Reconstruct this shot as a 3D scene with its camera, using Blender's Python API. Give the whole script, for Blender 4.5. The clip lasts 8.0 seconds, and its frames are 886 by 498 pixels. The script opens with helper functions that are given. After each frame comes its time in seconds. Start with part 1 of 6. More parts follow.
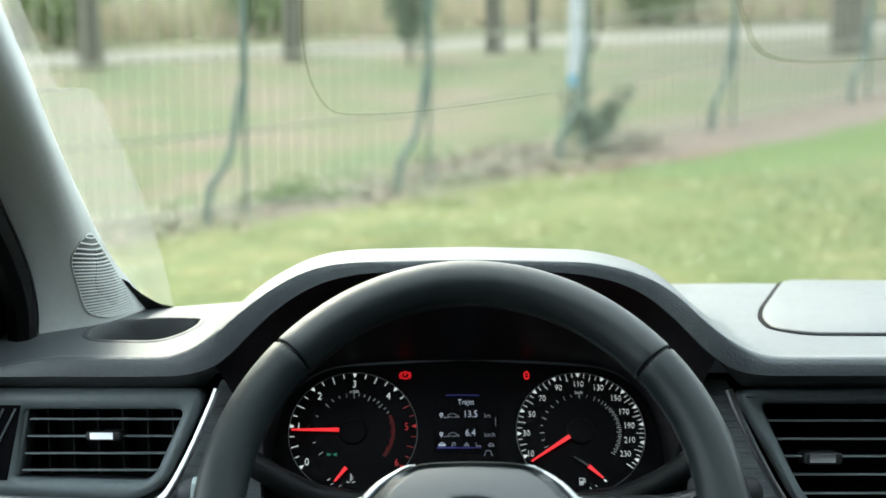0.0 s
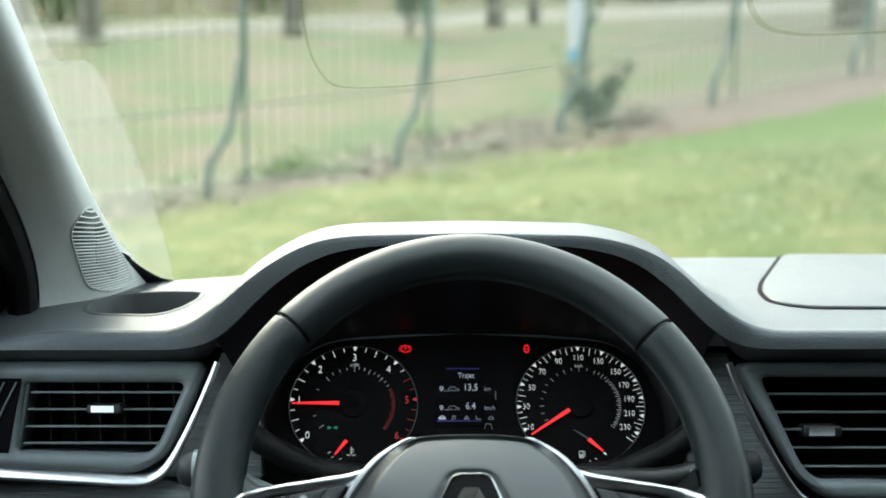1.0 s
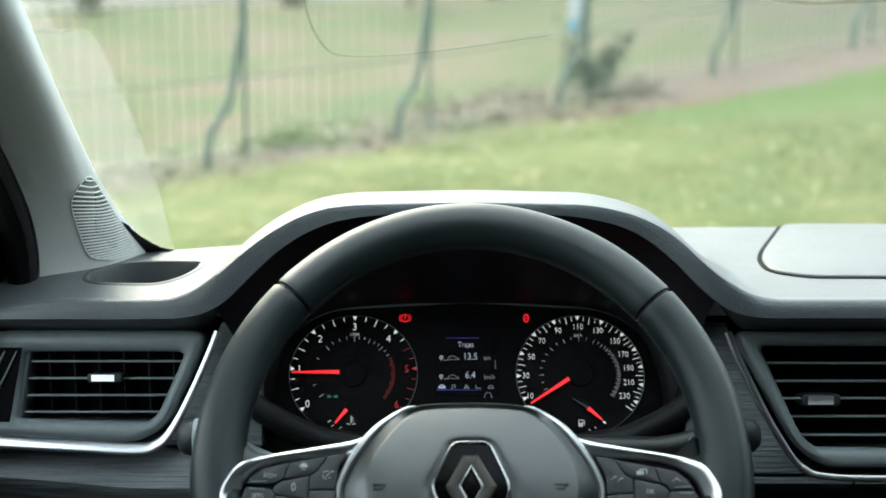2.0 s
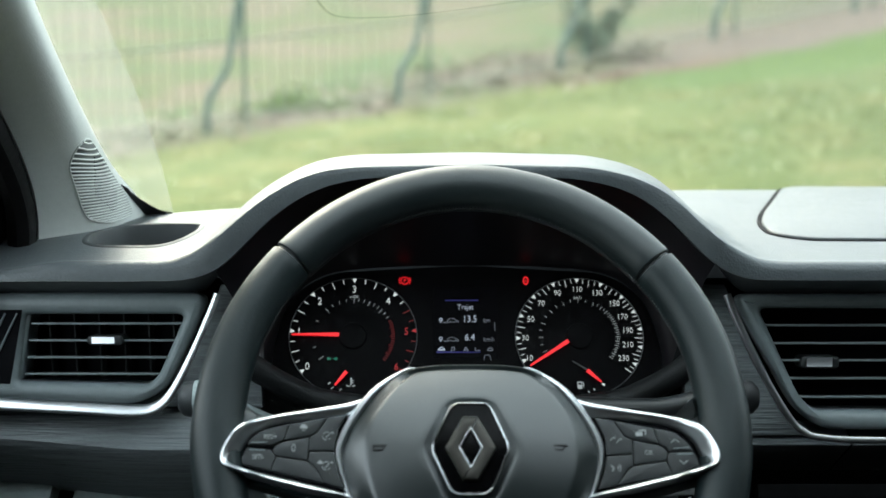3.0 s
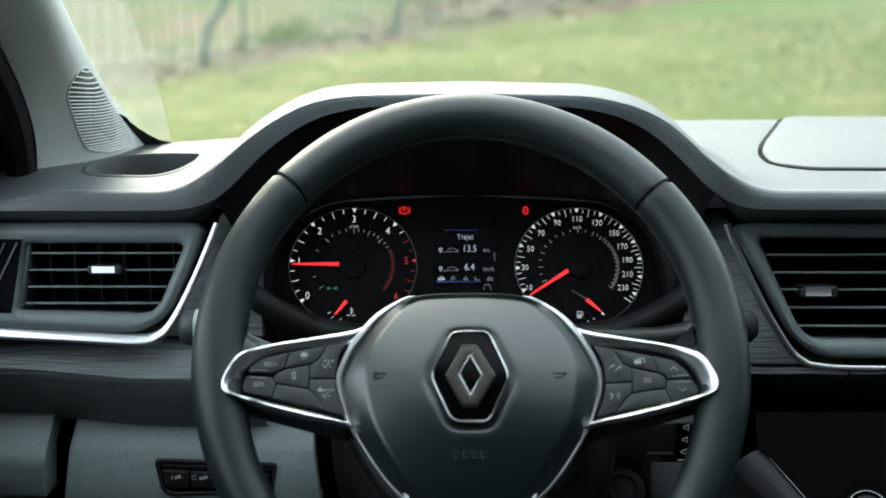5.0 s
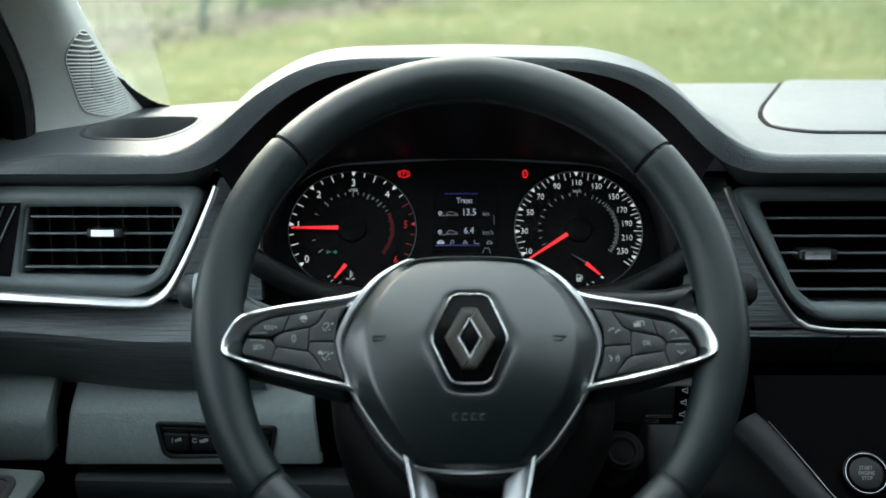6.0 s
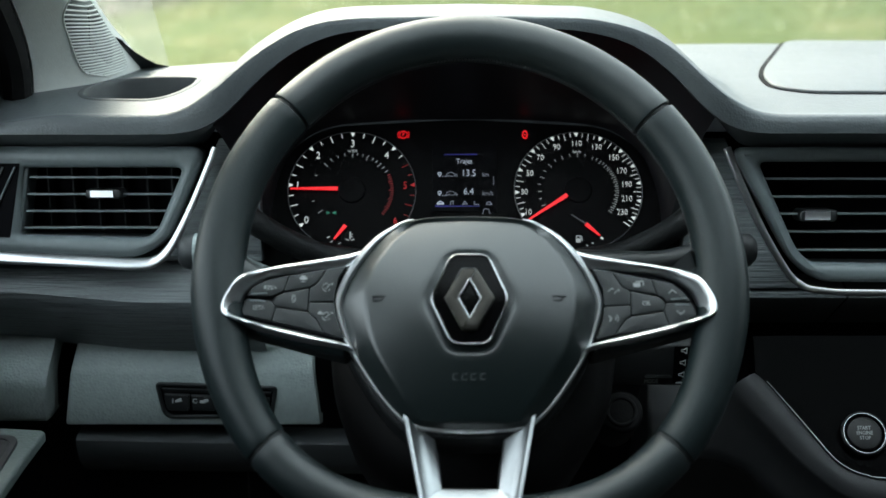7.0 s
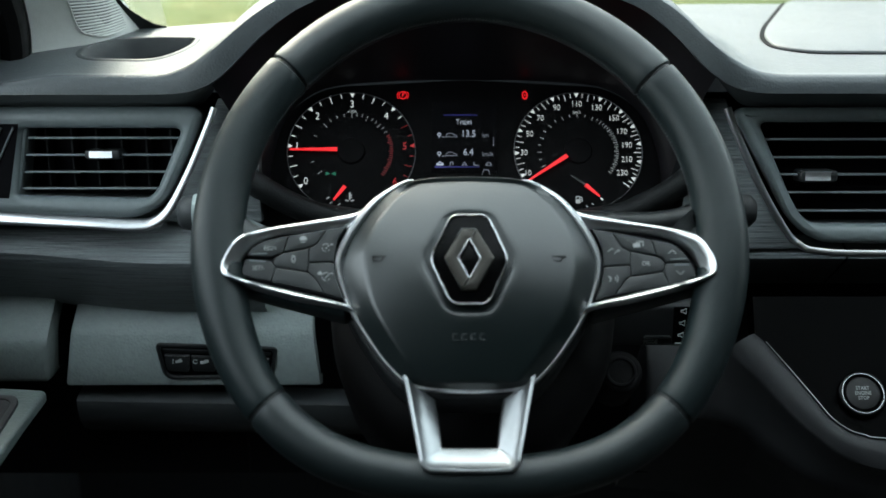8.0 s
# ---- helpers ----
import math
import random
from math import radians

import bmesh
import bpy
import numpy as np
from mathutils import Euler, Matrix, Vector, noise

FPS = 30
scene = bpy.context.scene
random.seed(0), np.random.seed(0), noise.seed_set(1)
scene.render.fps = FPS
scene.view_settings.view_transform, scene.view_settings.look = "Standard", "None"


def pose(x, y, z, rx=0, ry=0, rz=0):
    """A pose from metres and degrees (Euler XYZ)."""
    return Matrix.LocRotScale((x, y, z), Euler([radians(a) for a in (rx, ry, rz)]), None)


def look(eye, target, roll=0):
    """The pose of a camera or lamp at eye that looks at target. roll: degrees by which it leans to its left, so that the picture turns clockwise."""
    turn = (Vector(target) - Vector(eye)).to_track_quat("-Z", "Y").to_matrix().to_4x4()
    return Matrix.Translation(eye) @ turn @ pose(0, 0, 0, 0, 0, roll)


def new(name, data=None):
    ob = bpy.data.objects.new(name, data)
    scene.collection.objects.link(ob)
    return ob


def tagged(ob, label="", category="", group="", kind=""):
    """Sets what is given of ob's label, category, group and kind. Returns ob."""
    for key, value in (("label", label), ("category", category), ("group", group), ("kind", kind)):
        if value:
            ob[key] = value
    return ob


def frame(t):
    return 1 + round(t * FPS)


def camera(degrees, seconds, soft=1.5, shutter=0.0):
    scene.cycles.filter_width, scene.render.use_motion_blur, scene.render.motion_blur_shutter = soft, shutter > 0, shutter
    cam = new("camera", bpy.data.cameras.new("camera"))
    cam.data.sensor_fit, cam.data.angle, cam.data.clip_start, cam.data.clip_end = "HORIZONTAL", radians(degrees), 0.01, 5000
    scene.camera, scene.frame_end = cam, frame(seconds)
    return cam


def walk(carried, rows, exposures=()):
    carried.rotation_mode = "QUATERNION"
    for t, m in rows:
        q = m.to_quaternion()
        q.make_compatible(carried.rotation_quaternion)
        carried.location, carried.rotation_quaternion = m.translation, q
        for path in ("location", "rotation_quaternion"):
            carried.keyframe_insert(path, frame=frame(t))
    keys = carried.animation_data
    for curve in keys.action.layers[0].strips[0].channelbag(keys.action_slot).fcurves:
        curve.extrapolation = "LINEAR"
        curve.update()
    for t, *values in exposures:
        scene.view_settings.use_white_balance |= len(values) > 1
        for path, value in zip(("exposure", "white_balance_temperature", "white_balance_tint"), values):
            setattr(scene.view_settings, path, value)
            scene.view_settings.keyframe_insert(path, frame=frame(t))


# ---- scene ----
E0 = 1.40          # height of the first eye above the ground
cam = camera(36.5, 8.0)
cam.data.dof.use_dof = True            # the lens is focused on the instruments
cam.data.dof.focus_distance = 1.02
cam.data.dof.aperture_fstop = 5.4
PATH = [  # seconds, x, y, z from the first eye, pitch, yaw
    (0.0, 0.0, 0.0, 0.0, -8.0, 0.0),
    (0.5, 0.0, 0.0001, -0.0006, -8.499, 0.008),
    (1.0, 0.0001, 0.0001, -0.0013, -9.059, 0.012),
    (1.5, 0.0002, 0.0, -0.0020, -9.629, 0.012),
    (3.0, 0.0004, -0.0002, -0.0048, -11.784, -0.002),
    (3.5, 0.0005, -0.0001, -0.0057, -12.545, -0.010),
    (4.0, 0.0005, -0.0001, -0.0066, -13.260, -0.008),
    (4.5, 0.0005, 0.0, -0.0074, -13.920, -0.002),
    (6.0, 0.0, 0.0, -0.0101, -16.076, -0.058),
    (6.5, -0.0001, 0.0001, -0.0110, -16.825, -0.080),
    (7.0, -0.0002, 0.0, -0.0121, -17.645, -0.085),
    (7.5, -0.0003, 0.0, -0.0131, -18.445, -0.095),
    (8.0, -0.0005, 0.0, -0.0140, -19.220, -0.116),
]
walk(cam, [(t, pose(x, y, E0 + z, 90 + p, 0, w)) for t, x, y, z, p, w in PATH],
     exposures=[(0.0, 2.38, 6350, -0.5), (8.0, 2.38, 6350, -0.5)])

# ---- light: an overcast spring day ----
world = bpy.data.worlds.new("overcast")
scene.world = world
world.use_nodes = True
wn = world.node_tree
sky = wn.nodes.new("ShaderNodeTexSky")
sky.sky_type = "NISHITA"
sky.sun_disc = False
sky.sun_elevation, sky.sun_rotation = radians(40), radians(-26.5)
sky.air_density, sky.dust_density, sky.ozone_density = 1.0, 7.0, 1.0
cloud = wn.nodes.new("ShaderNodeMix")       # an even layer of cloud over the clear sky
cloud.data_type = "RGBA"
cloud.inputs[0].default_value = 0.60
cloud.inputs[7].default_value = (6.35, 6.75, 7.15, 1)
wn.links.new(sky.outputs[0], cloud.inputs[6])
wn.links.new(cloud.outputs[2], wn.nodes["Background"].inputs[0])
wn.nodes["Background"].inputs[1].default_value = 0.157
sun_data = bpy.data.lights.new("sun", "SUN")
sun_data.energy, sun_data.angle, sun_data.color = 0.42, radians(50), (1.0, 0.95, 0.88)
sun = new("sun", sun_data)
sun.matrix_world = look((-6.5, 13.0, 12.5), (0, 0, 0))


# ---- materials ----
def nodes_of(name):
    m = bpy.data.materials.new(name)
    m.use_nodes = True
    return m, m.node_tree, m.node_tree.nodes["Principled BSDF"]


def surface(name, colour, rough, metal=0.0, grain=0.0, grain_size=900.0, vary=0.12, vary_size=14.0, spec=0.5, stretch=(1, 1, 1), coat=0.0):
    """A painted, moulded or metal surface: colour varied at two scales, uneven gloss, and a fine relief."""
    m, nt, p = nodes_of(name)
    co = nt.nodes.new("ShaderNodeTexCoord")
    mp = nt.nodes.new("ShaderNodeMapping")
    mp.inputs["Scale"].default_value = stretch
    nt.links.new(co.outputs["Object"], mp.inputs[0])
    big, small = nt.nodes.new("ShaderNodeTexNoise"), nt.nodes.new("ShaderNodeTexNoise")
    big.inputs["Scale"].default_value, big.inputs["Detail"].default_value = vary_size, 3
    small.inputs["Scale"].default_value, small.inputs["Detail"].default_value = vary_size * 14, 3
    mix = nt.nodes.new("ShaderNodeMath")
    mix.operation = "ADD"
    for n in (big, small):
        nt.links.new(mp.outputs[0], n.inputs["Vector"])
    nt.links.new(big.outputs[0], mix.inputs[0])
    nt.links.new(small.outputs[0], mix.inputs[1])
    ramp = nt.nodes.new("ShaderNodeMapRange")
    ramp.inputs["From Min"].default_value, ramp.inputs["From Max"].default_value = 0.6, 1.4
    ramp.inputs["To Min"].default_value, ramp.inputs["To Max"].default_value = 1 - vary, 1 + vary
    nt.links.new(mix.outputs[0], ramp.inputs[0])
    col = nt.nodes.new("ShaderNodeVectorMath")
    col.operation = "SCALE"
    col.inputs[0].default_value = colour
    nt.links.new(ramp.outputs[0], col.inputs["Scale"])
    nt.links.new(col.outputs[0], p.inputs["Base Color"])
    rr = nt.nodes.new("ShaderNodeMath")
    rr.operation = "MULTIPLY"
    rr.inputs[1].default_value = rough
    nt.links.new(ramp.outputs[0], rr.inputs[0])
    nt.links.new(rr.outputs[0], p.inputs["Roughness"])
    p.inputs["Metallic"].default_value = metal
    p.inputs["Specular IOR Level"].default_value = spec
    p.inputs["Coat Weight"].default_value = coat
    if grain:
        v = nt.nodes.new("ShaderNodeTexVoronoi")
        v.inputs["Scale"].default_value = grain_size
        nt.links.new(mp.outputs[0], v.inputs["Vector"])
        b = nt.nodes.new("ShaderNodeBump")
        b.inputs["Strength"].default_value, b.inputs["Distance"].default_value = grain, 0.0006
        nt.links.new(v.outputs["Distance"], b.inputs["Height"])
        nt.links.new(b.outputs[0], p.inputs["Normal"])
    return m


def lit(name, colour, strength):
    """A backlit mark: it glows by itself."""
    m, nt, p = nodes_of(name)
    p.inputs["Base Color"].default_value = (*(c * 0.3 for c in colour), 1)
    p.inputs["Emission Color"].default_value = (*colour, 1)
    p.inputs["Emission Strength"].default_value = strength
    return m


PAD = surface("grained_dash_skin", (0.063, 0.071, 0.076), 0.45, grain=0.34, grain_size=520, spec=0.42)
SMOOTH = surface("smooth_dash_skin", (0.034, 0.038, 0.040), 0.50, grain=0.25, grain_size=900)
PANEL = surface("grey_grained_panel", (0.30, 0.35, 0.345), 0.50, grain=0.6, grain_size=430)
BEZEL = surface("satin_grey_plastic", (0.160, 0.186, 0.192), 0.42, grain=0.12)
BLACK = surface("matt_black_plastic", (0.009, 0.010, 0.011), 0.60, grain=0.2, spec=0.3)
# near-black, so that gaps and openings look unlit
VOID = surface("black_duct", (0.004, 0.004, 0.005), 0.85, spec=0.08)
GLOSS = surface("gloss_black", (0.0016, 0.0016, 0.0018), 0.16, spec=0.07)
TRAY = surface("piano_black", (0.0008, 0.0008, 0.0009), 0.3, spec=0.012)
SHROUD = surface("shroud_black", (0.0090, 0.0080, 0.0098), 0.36, spec=0.42, vary=0.08)
SCREEN = surface("display_glass", (0.0020, 0.0018, 0.0026), 0.6, spec=0.05)
DIAL = surface("dial_black", (0.0022, 0.002, 0.0024), 0.6, spec=0.06)
CHROME = surface("satin_chrome", (0.70, 0.715, 0.73), 0.30, metal=1.0, vary=0.05)
FORK = surface("satin_fork_metal", (0.36, 0.375, 0.385), 0.34, metal=1.0, vary=0.05)
BRUSHED = surface("brushed_metal", (0.58, 0.58, 0.57), 0.48, metal=1.0, vary=0.05)
BRIGHT = surface("polished_chrome", (0.46, 0.47, 0.48), 0.12, metal=1.0, vary=0.04)
DARKMETAL = surface("dark_chrome", (0.058, 0.055, 0.050), 0.36, metal=1.0, vary=0.05)
LEATHER = surface("wheel_leather", (0.0066, 0.0112, 0.0122), 0.46, spec=0.50, grain=0.07, grain_size=900)
LEATHER2 = surface("wheel_leather_side", (0.0070, 0.0120, 0.0130), 0.44, spec=0.30, grain=0.11, grain_size=800)
HUB = surface("hub_skin", (0.0036, 0.0076, 0.0080), 0.345, spec=0.82, grain=0.05, grain_size=900)
THREAD = surface("dark_thread", (0.055, 0.060, 0.062), 0.8)
COLUMN = surface("column_black", (0.0032, 0.0031, 0.0034), 0.6, spec=0.13, grain=0.15)
KEY = surface("switch_plastic", (0.016, 0.018, 0.019), 0.42, spec=0.4, grain=0.1)
WOOD = surface("grey_open_pore_trim", (0.118, 0.132, 0.136), 0.50, grain=1.0, grain_size=11, vary=0.6, vary_size=7, stretch=(2, 40, 55))
IVORY = surface("ivory_pillar_trim", (0.58, 0.595, 0.57), 0.60, grain=0.15, grain_size=700, vary=0.05)
CLOTH = surface("headliner_cloth", (0.125, 0.13, 0.125), 0.9, grain=0.3, vary=0.08)
CARPET = surface("dark_carpet", (0.02, 0.021, 0.022), 0.95, grain=0.6, grain_size=300)
RUBBER = surface("black_rubber_seal", (0.0045, 0.0042, 0.0045), 0.75, spec=0.15)
WHITE_LIT = lit("white_backlight", (0.95, 0.96, 0.97), 0.138)
DIM_LIT = lit("dim_white_backlight", (0.62, 0.64, 0.66), 0.075)
RED_LIT = lit("red_backlight", (1.0, 0.012, 0.022), 0.17)
MIDRED_LIT = lit("soft_red_backlight", (0.95, 0.02, 0.03), 0.055)
DIMRED_LIT = lit("dim_red_backlight", (0.9, 0.02, 0.02), 0.014)
BLUE_LIT = lit("blue_backlight", (0.04, 0.03, 0.55), 0.015)
TEXT_LIT = lit("display_backlight", (0.74, 0.78, 0.95), 0.085)
FAINT_LIT = lit("faint_display_backlight", (0.55, 0.56, 0.66), 0.018)
FAINTRED_LIT = lit("faint_red_backlight", (0.9, 0.02, 0.03), 0.010)
GREEN_LIT = lit("green_backlight", (0.02, 0.55, 0.28), 0.014)
PRINT = surface("pale_print", (0.46, 0.48, 0.48), 0.6)
KEY_PRINT = surface("grey_key_print", (0.26, 0.27, 0.27), 0.6)


def glass(name, tint, gloss=1.0):
    m, nt, p = nodes_of(name)
    nt.nodes.remove(p)
    out = nt.nodes["Material Output"]
    clear, shine, mix = nt.nodes.new("ShaderNodeBsdfTransparent"), nt.nodes.new("ShaderNodeBsdfGlossy"), nt.nodes.new("ShaderNodeMixShader")
    clear.inputs[0].default_value = (*tint, 1)
    shine.inputs["Roughness"].default_value = 0.01
    fr = nt.nodes.new("ShaderNodeFresnel")
    fr.inputs["IOR"].default_value = 1.45
    sc = nt.nodes.new("ShaderNodeMath")
    sc.operation = "MULTIPLY"
    sc.inputs[1].default_value = gloss
    nt.links.new(fr.outputs[0], sc.inputs[0])
    nt.links.new(sc.outputs[0], mix.inputs[0])
    nt.links.new(clear.outputs[0], mix.inputs[1])
    nt.links.new(shine.outputs[0], mix.inputs[2])
    nt.links.new(mix.outputs[0], out.inputs[0])
    return m


GLASS = glass("windscreen_glass", (0.97, 0.98, 0.97), 0.035)


def haze(name, amount, glow, tint):
    """A film on the glass: dirt dried outside the wipers' sweep, dust, painted reflections."""
    m, nt, p = nodes_of(name)
    out = nt.nodes["Material Output"]
    nt.nodes.remove(p)
    front, thru, p = nt.nodes.new("ShaderNodeBsdfDiffuse"), nt.nodes.new("ShaderNodeBsdfTranslucent"), nt.nodes.new("ShaderNodeMixShader")
    for s in (front, thru):
        s.inputs[0].default_value = (*tint, 1)
    p.inputs[0].default_value = glow
    nt.links.new(front.outputs[0], p.inputs[1])
    nt.links.new(thru.outputs[0], p.inputs[2])
    clear, mix = nt.nodes.new("ShaderNodeBsdfTransparent"), nt.nodes.new("ShaderNodeMixShader")
    n = nt.nodes.new("ShaderNodeTexNoise")
    n.inputs["Scale"].default_value = 14
    r = nt.nodes.new("ShaderNodeMapRange")
    r.inputs["To Min"].default_value, r.inputs["To Max"].default_value = amount * 0.88, amount * 1.12
    nt.links.new(n.outputs[0], r.inputs[0])
    nt.links.new(r.outputs[0], mix.inputs[0])
    nt.links.new(clear.outputs[0], mix.inputs[1])
    nt.links.new(p.outputs[0], mix.inputs[2])
    nt.links.new(mix.outputs[0], out.inputs[0])
    return m


ARMREST = surface("grey_door_plastic", (0.056, 0.070, 0.068), 0.5, grain=0.4, grain_size=500)
CONS = surface("dark_console_plastic", (0.009, 0.010, 0.0105), 0.6, spec=0.25, grain=0.4, grain_size=600)
HAZE = haze("dried_dirt_film", 0.30, 1.0, (0.182, 0.184, 0.174))
BOLSTER = surface("grey_console_bolster", (0.0165, 0.0172, 0.0190), 0.5, spec=0.24, grain=0.10, grain_size=1100)
BUTTON = surface("start_button_black", (0.0045, 0.0045, 0.005), 0.4, spec=0.2)
BUTTON_PRINT = surface("grey_print", (0.30, 0.31, 0.31), 0.6)
REFLECTION = haze("olive_reflection_line", 0.24, 0.3, (0.11, 0.125, 0.02))
DUST = haze("thin_dust_on_glass", 0.05, 0.0, (0.75, 0.74, 0.50))


# ---- building helpers; places are given from the first eye, x right, y ahead, z up ----
def thing(name, base, label, category, group="", kind=""):
    ob = new(name)
    ob.empty_display_size = 0.05
    ob.location = (base[0], base[1], base[2] + E0)
    return tagged(ob, label, category, group, kind)


def part(name, bm, material, parent, label="", smooth=True, kind=""):
    """Links a bmesh as one mesh object under a thing or under a part."""
    top = parent
    while top.parent:
        top = top.parent
    off = Vector((0, 0, E0)) - top.location
    bmesh.ops.remove_doubles(bm, verts=bm.verts, dist=1e-6)
    bmesh.ops.recalc_face_normals(bm, faces=bm.faces)
    bmesh.ops.translate(bm, verts=bm.verts, vec=off)
    me = bpy.data.meshes.new(name)
    bm.to_mesh(me)
    bm.free()
    if smooth:
        me.shade_smooth()
        me.set_sharp_from_angle(angle=radians(42))
    me.materials.append(material)
    ob = new(name, me)
    ob.parent = parent
    return tagged(ob, label, kind=kind)


def solid(name, bm, material, label, category, kind="", group=""):
    """A thing that is one mesh."""
    bmesh.ops.remove_doubles(bm, verts=bm.verts, dist=1e-6)
    bmesh.ops.recalc_face_normals(bm, faces=bm.faces)
    bmesh.ops.translate(bm, verts=bm.verts, vec=(0, 0, E0))
    me = bpy.data.meshes.new(name)
    bm.to_mesh(me)
    bm.free()
    me.shade_smooth()
    me.set_sharp_from_angle(angle=radians(42))
    me.materials.append(material)
    return tagged(new(name, me), label, category, group, kind)


class Frame:
    """A plane with an origin, a right, an up and a normal towards the driver."""

    def __init__(self, origin, rake):
        a = radians(rake)
        self.o, self.ex = Vector(origin), Vector((1, 0, 0))
        self.ey, self.n = Vector((0, math.sin(a), math.cos(a))), Vector((0, -math.cos(a), math.sin(a)))

    def at(self, x, y, h=0.0):
        return self.o + x * self.ex + y * self.ey + h * self.n


WHEEL = Frame((0.018, 0.855, -0.292), 36.3)
DIALS = Frame((0.0204, 1.10, -0.2858), 38)


class Lean(Frame):
    """The dash front: it leans, its top further ahead; x and z as seen at 1.03 m from the eye."""

    slope = 0.22

    def at(self, x, y, h=0.0):
        d = 1.03 + self.slope * (y + 0.30)
        k = (d - 0.006) / 1.03
        return Vector((x * k, d, (y + 0.014) * k - 0.014)) + self.n * h


FASCIA = Lean((0, 1.03, 0), 12.4)
CONSOLE = Frame((0.3, 0.95, -0.46), 45)


def rounded(poly, r, seg=5):
    """The polygon with its corners rounded; r is one radius or one for each corner."""
    out, n = [], len(poly)
    for i in range(n):
        p, a, b = Vector(poly[i]), Vector(poly[i - 1]), Vector(poly[(i + 1) % n])
        ri = r[i] if isinstance(r, (list, tuple)) else r
        d = min(ri, (a - p).length * 0.48, (b - p).length * 0.48)
        q0, q1 = p + (a - p).normalized() * d, p + (b - p).normalized() * d
        for k in range(seg + 1):
            t = k / seg
            out.append(tuple(q0 * (1 - t) ** 2 + p * 2 * t * (1 - t) + q1 * t * t))
    return out


def inset(poly, d):
    """The polygon moved inwards by d all round."""
    n = len(poly)
    area = sum(poly[i - 1][0] * poly[i][1] - poly[i][0] * poly[i - 1][1] for i in range(n))
    s = 1 if area > 0 else -1
    out = []
    for i in range(n):
        a, p, b = Vector(poly[i - 1]), Vector(poly[i]), Vector(poly[(i + 1) % n])
        t = (b - a)
        if t.length < 1e-9:
            out.append(tuple(p))
            continue
        t.normalize()
        out.append((p.x - s * t.y * d, p.y + s * t.x * d))
    return out


def ring_faces(bm, a, b, closed=True):
    n = len(a)
    for i in range(n if closed else n - 1):
        j = (i + 1) % n
        try:
            bm.faces.new((a[i], a[j], b[j], b[i]))
        except ValueError:
            pass


def slab(frame, poly, h0, h1, edge=0.001, crown=0.0, bm=None, place=None):
    """A plate with the polygon's outline from h0 up to h1, its upper edge rounded, its top crowned."""
    bm = bm or bmesh.new()
    put = place or frame.at
    rings = [[bm.verts.new(put(x, y, h0)) for x, y in poly]]
    for k in range(4):
        a = k / 3 * math.pi / 2
        q = inset(poly, edge * (1 - math.cos(a)) if edge else 0)
        rings.append([bm.verts.new(put(x, y, h1 - edge * (1 - math.sin(a)))) for x, y in q])
        if not edge:
            break
    if crown:
        cx, cy = sum(p[0] for p in poly) / len(poly), sum(p[1] for p in poly) / len(poly)
        q = inset(poly, edge)
        for f in (0.92, 0.8, 0.6, 0.35):
            rings.append([bm.verts.new(put(cx + (x - cx) * f, cy + (y - cy) * f, h1 + crown * (1 - f * f))) for x, y in q])
    for a, b in zip(rings, rings[1:]):
        ring_faces(bm, a, b)
    bm.faces.new(rings[-1])
    bm.faces.new(rings[0][::-1])
    return bm


def collar(frame, outer, inner, h0, h1, edge=0.0015, hin=None):
    """A frame between two outlines of the same number of points, open in the middle, with rounded edges."""
    bm = bmesh.new()
    hin = h0 if hin is None else hin
    rows = [[bm.verts.new(frame.at(x, y, h0)) for x, y in outer]]
    for k in range(4):
        a = k / 3 * math.pi / 2
        rows.append([bm.verts.new(frame.at(x, y, h1 - edge * (1 - math.sin(a)))) for x, y in inset(outer, edge * (1 - math.cos(a)))])
    for k in range(4):
        a = (3 - k) / 3 * math.pi / 2
        rows.append([bm.verts.new(frame.at(x, y, h1 - edge * (1 - math.sin(a)))) for x, y in inset(inner, -edge * (1 - math.cos(a)))])
    rows.append([bm.verts.new(frame.at(x, y, hin)) for x, y in inner])
    for a, b in zip(rows, rows[1:]):
        ring_faces(bm, a, b)
    ring_faces(bm, rows[-1], rows[0])
    return bm


def smooth_path(pts, n):
    """n points on a smooth curve through the given ones."""
    p = [Vector(q) for q in pts]
    p = [p[0] * 2 - p[1]] + p + [p[-1] * 2 - p[-2]]
    out, m = [], len(pts) - 1
    for k in range(n):
        s = k / (n - 1) * m
        i = min(int(s), m - 1)
        t = s - i
        a, b, c, d = p[i], p[i + 1], p[i + 2], p[i + 3]
        out.append(0.5 * (2 * b + (c - a) * t + (2 * a - 5 * b + 4 * c - d) * t * t + (3 * b - a - 3 * c + d) * t ** 3))
    return out


def sweep(path, half_w, half_h, normal, sides=10, bm=None, taper=None, closed=False):
    """A bar of oval section along a path; half_h is its half size along the normal."""
    bm = bm or bmesh.new()
    rows, n = [], len(path)
    for i, p in enumerate(path):
        a = path[i - 1] if (i or closed) else p
        b = path[(i + 1) % n] if (i < n - 1 or closed) else p
        t = (b - a).normalized()
        nn = Vector(normal)
        nn = (nn - t * nn.dot(t)).normalized()
        side = t.cross(nn)
        f = taper(i / max(1, n - 1)) if taper else 1.0
        rows.append([bm.verts.new(p + side * (half_w * f * math.cos(2 * math.pi * k / sides)) + nn * (half_h * f * math.sin(2 * math.pi * k / sides))) for k in range(sides)])
    for a, b in zip(rows, rows[1:] + (rows[:1] if closed else [])):
        ring_faces(bm, a, b)
    if not closed:
        bm.faces.new(rows[0][::-1])
        bm.faces.new(rows[-1])
    return bm


